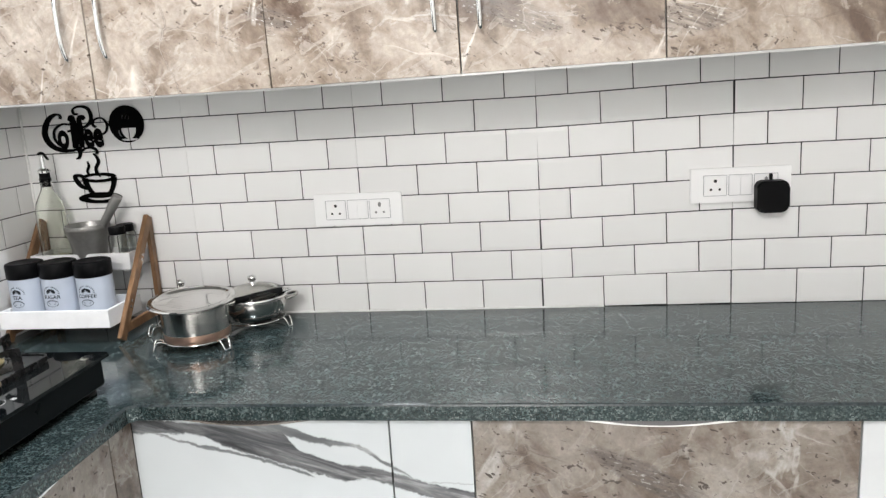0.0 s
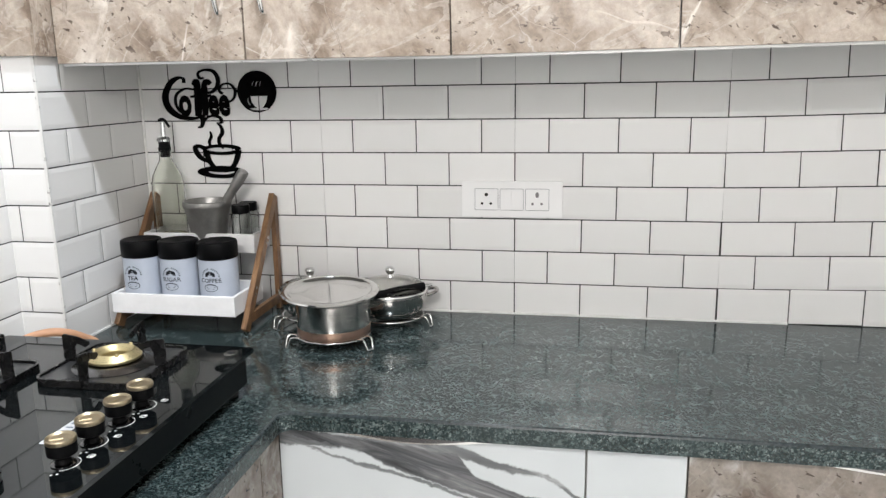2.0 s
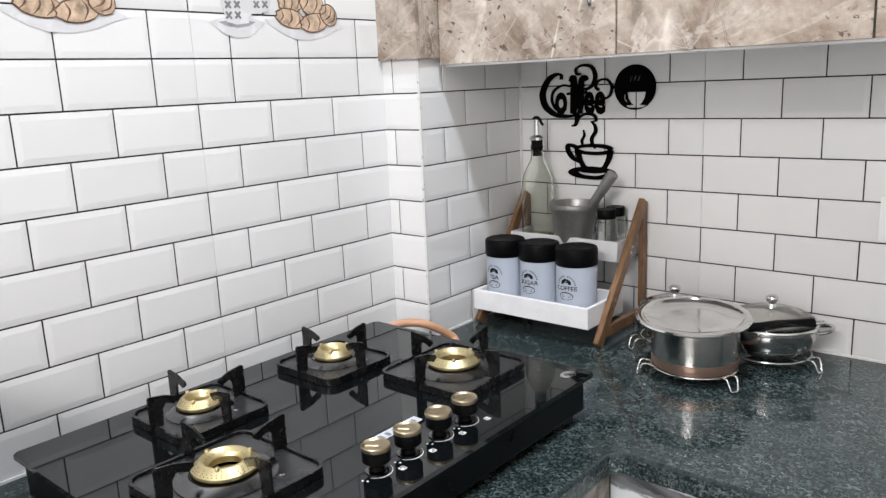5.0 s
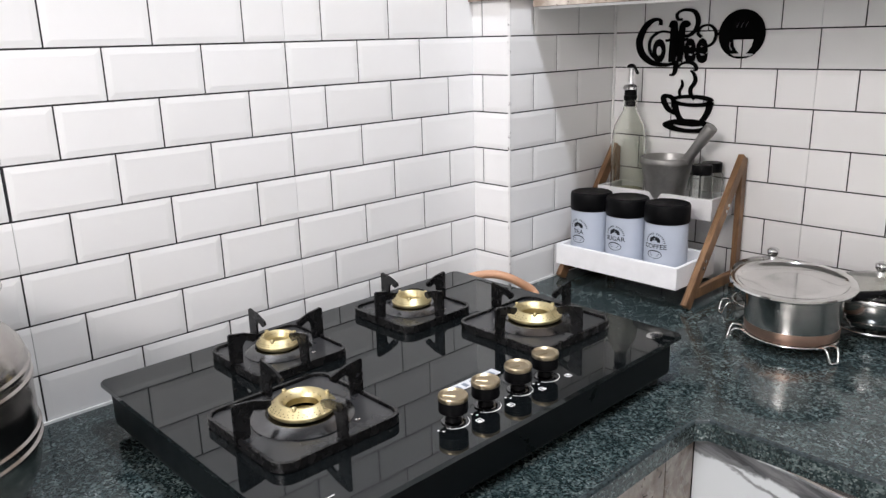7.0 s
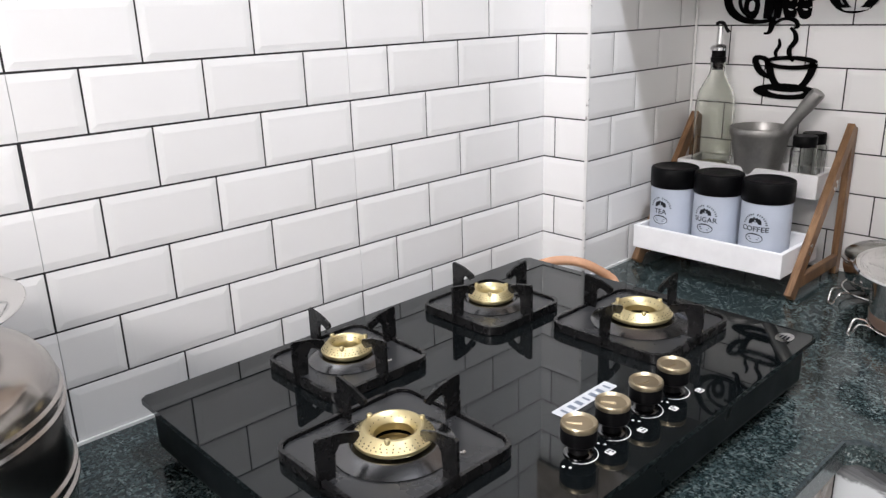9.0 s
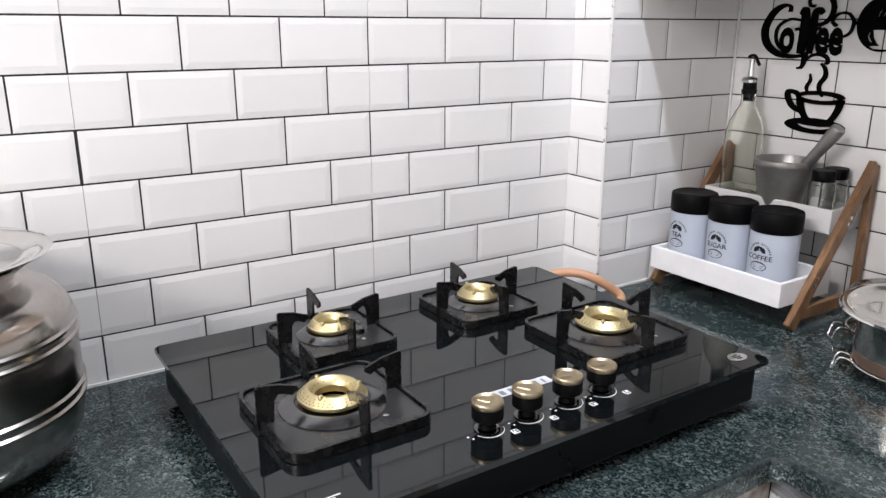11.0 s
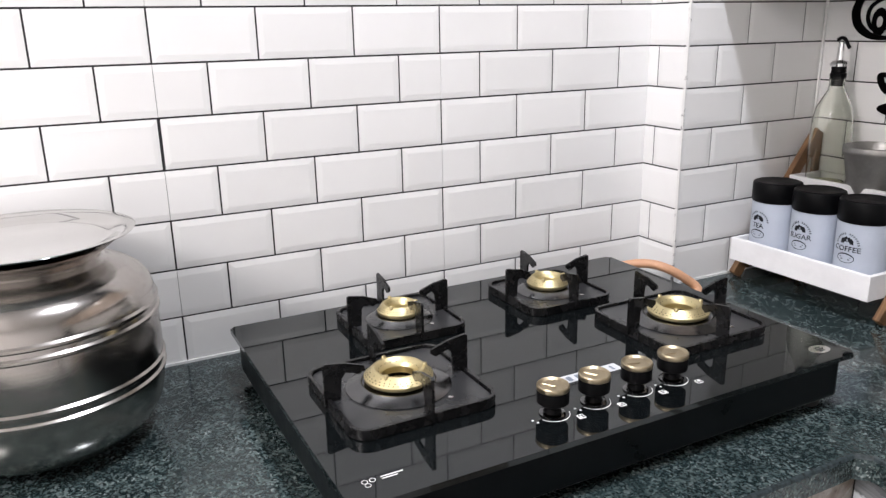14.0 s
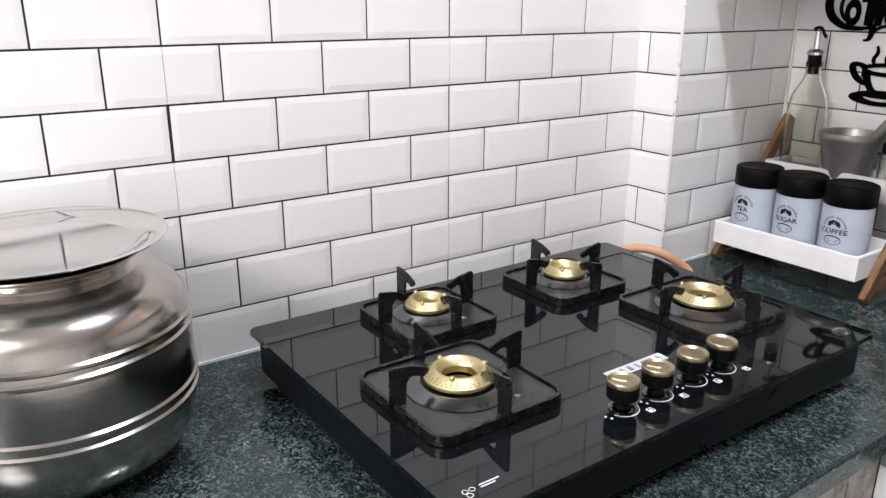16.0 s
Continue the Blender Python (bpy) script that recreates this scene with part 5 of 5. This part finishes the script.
for r in range(5):
    for c in (0, 1, 3, 4):
        cu, cv = -0.730 + 0.0185 * c + (0.004 if c > 2 else 0), 1.552 + 0.0175 * r + 0.001 * c
        if r == 0 and c > 2 or cu > -0.645:
            continue
        for a in (45, 135):
            k, s = math.cos(radians(a)), math.sin(radians(a))
            prism(rounded(0.0165, 0.0042, 0.0018, 2), lambda u, v, w: deco(cu + u * k - v * s, cv + u * s + v * k, w + 0.0014 + a * 1e-6), 0.0002, pat)
part("pattern", pat, SHUTTER, mug, "dark grey leaf pattern", kind="stuff")
bread = thing("tile_print_pastry_plate", (0, 0, 0), "printed picture of pastries on a white plate", "tile picture")
part("plate", prism([(-0.655, 1.548), (-0.635, 1.534), (-0.61, 1.521), (-0.585, 1.514), (-0.55, 1.513), (-0.515, 1.520), (-0.49, 1.530), (-0.462, 1.538), (-0.48, 1.546), (-0.56, 1.552)], deco, 0.0004), CHINA, bread, "grey-white plate")
for k, (cu, cv, a, b, t) in enumerate(((-0.592, 1.583, 0.030, 0.022, 12), (-0.543, 1.580, 0.029, 0.023, -14), (-0.596, 1.551, 0.034, 0.017, -10), (-0.540, 1.545, 0.034, 0.017, 8), (-0.503, 1.560, 0.022, 0.019, -35))):
    c, s = math.cos(radians(t)), math.sin(radians(t))
    at = lambda u, v, w: deco(cu + u * c - v * s, cv + u * s + v * c, w + 0.0006 + 0.0003 * k)
    roll = part("pastry", prism([(a * math.cos(j * math.pi / 10) * (1 + 0.06 * math.sin(3 * j)), b * math.sin(j * math.pi / 10)) for j in range(20)], at, 0.0002), PASTRY, bread, "golden brown pastry")
    lines = bmesh.new()
    for q in ((-0.45, 0.35) if k % 2 else (-0.6, 0.0, 0.55)):
        reach = b * math.sqrt(max(0.05, 1 - q * q)) * 0.9
        ribbon([(a * q - 0.006, -reach), (a * q + 0.003, 0), (a * q - 0.002, reach)], [0.0008, 0.0034, 0.0009], lambda u, v, w: at(u, v, w + 0.0002), 0.00008, lines)
    ribbon([(a * 1.0 * math.cos(j * math.pi / 10) * (1 + 0.06 * math.sin(3 * j)), b * math.sin(j * math.pi / 10)) for j in range(21)], [0.0012, 0.0022, 0.0030, 0.0022, 0.0012], lambda u, v, w: at(u, v, w + 0.00018), 0.00008, lines, 1)
    part("crust_line", lines, PASTRY_DARK, roll, "dark crust lines", kind="stuff")
bread["group"] = "printed pastry plates"
copy_thing(bread, pose(0, -0.45, 0.004))

# ---------------- tiles, piece by piece ----------------
PITCH_X, PITCH_Z = 0.15, 0.075
tile_meshes = {}


def tile_mesh(w, h, open_left=False, open_right=False, wide_left=False, wide_right=False):
    """One bevelled tile; an open side meets the other half of a tile cut at a hairline seam."""
    key = (round(w, 4), round(h, 4), open_left, open_right, wide_left, wide_right)
    if key not in tile_meshes:
        g, bev, lip, face = GAP / 2, 0.0095, 0.0049, 0.006
        bx = min(bev, max(0.002, w / 4))
        hair, more = 0.00025, 0.0009
        l0, l1 = (hair, hair * 2) if open_left else (g, g + bx)
        r0, r1 = (hair, hair * 2) if open_right else (g, g + bx)
        l0, r0 = l0 + more * wide_left, r0 + more * wide_right
        verts, faces = [], []
        for a, b, gz, d in ((l0, r0, g, 0.0), (l0, r0, g, lip), (l1, r1, g + bev, face)):
            verts += [(a, -d, gz), (w - b, -d, gz), (w - b, -d, h - gz), (a, -d, h - gz)]
        for r in (0, 4):
            faces += [(r + i, r + (i + 1) % 4, r + 4 + (i + 1) % 4, r + 4 + i) for i in range(4)]
        faces.append((8, 9, 10, 11))
        me = bpy.data.meshes.new("tile")
        me.from_pydata(verts, [], faces)
        me.materials.append(TILE)
        tile_meshes[key] = me
    return tile_meshes[key]


def settle(x):
    """How far the long wall's tiles stand above level at x; the rows climb beyond the socket."""
    k = min(1.0, max(0.0, (x - 1.30) / 0.6))
    return 0.010 * k * k * (3 - 2 * k)


def lay_tile(wall, me, x, y, z, turn):
    ob = new("tile", me)
    wob = Matrix.Rotation(random.uniform(-0.0022, 0.0022), 4, "X") @ Matrix.Rotation(random.uniform(-0.0012, 0.0012), 4, "Z")
    if turn == 0 and x > 1.2:
        w = max(v.co.x for v in me.vertices)
        lift, rise = settle(x), settle(x + w) - settle(x)
        low = z < COUNTER + 0.01
        grow = 1 + (lift + rise / 2) / PITCH_Z if low else 1.0
        z += 0.0 if low else lift
        wob = Matrix.Rotation(-rise / w * (0.5 if low else 1.0), 4, "Y") @ wob @ Matrix.Diagonal((1 + 0.5 * rise / w, 1, grow, 1))
        x += 0.5 * lift
    ob.matrix_world = pose(x, y, z, 0, 0, turn) @ wob
    ob.parent = wall


def tile_run(wall, length, z0, place, start, turn, backwards=False, wide_at=-1.0):
    """One row of tiles; start is the width of the first piece, place(s, w) the foot of a piece w wide that begins s along the row."""
    s, w = 0.0, start
    while s < length - 0.003:
        w = min(w, length - s)
        seam = 0.45 * math.ceil((s + 0.01) / 0.45)
        if s + 0.01 < seam < s + w - 0.01:
            a = seam - s
            lay_tile(wall, tile_mesh(a, PITCH_Z, backwards, not backwards), *place(s, a), z0, turn)
            lay_tile(wall, tile_mesh(w - a, PITCH_Z, not backwards, backwards), *place(seam, w - a), z0, turn)
        else:
            starts, ends = abs(s - wide_at) < 0.005, abs(s + w - wide_at) < 0.005
            lay_tile(wall, tile_mesh(w, PITCH_Z, wide_left=ends if backwards else starts, wide_right=starts if backwards else ends), *place(s, w), z0, turn)
        s, w = s + w, PITCH_X


def row_start(row):
    return PITCH_X if (row if row < 8 else row - 7) % 2 == 0 else PITCH_X / 2


for row in range(12):
    z0 = COUNTER + row * PITCH_Z
    if row < 8:
        tile_run(wall_a, 2.40, z0, lambda s, w: (s, 0.006), row_start(row), 0, False, {0: 1.35, 2: 1.35, 6: 1.8}.get(row, -1.0))
        tile_run(wall_c, -EDGE_Y, z0, lambda s, w: (-0.006, EDGE_Y + s), row_start(row), 90)
        tile_run(wall_c, 0.106, z0, lambda s, w: (-0.106 + s, EDGE_Y + 0.006), 0.106 if row % 2 == 0 else 0.031, 0)
    tile_run(wall_b, 2.1, z0, lambda s, w: (WALL_B - 0.006, EDGE_Y + 0.003 - s - w), row_start(row), 90, True, 0.9 if row == 4 else -1.0)
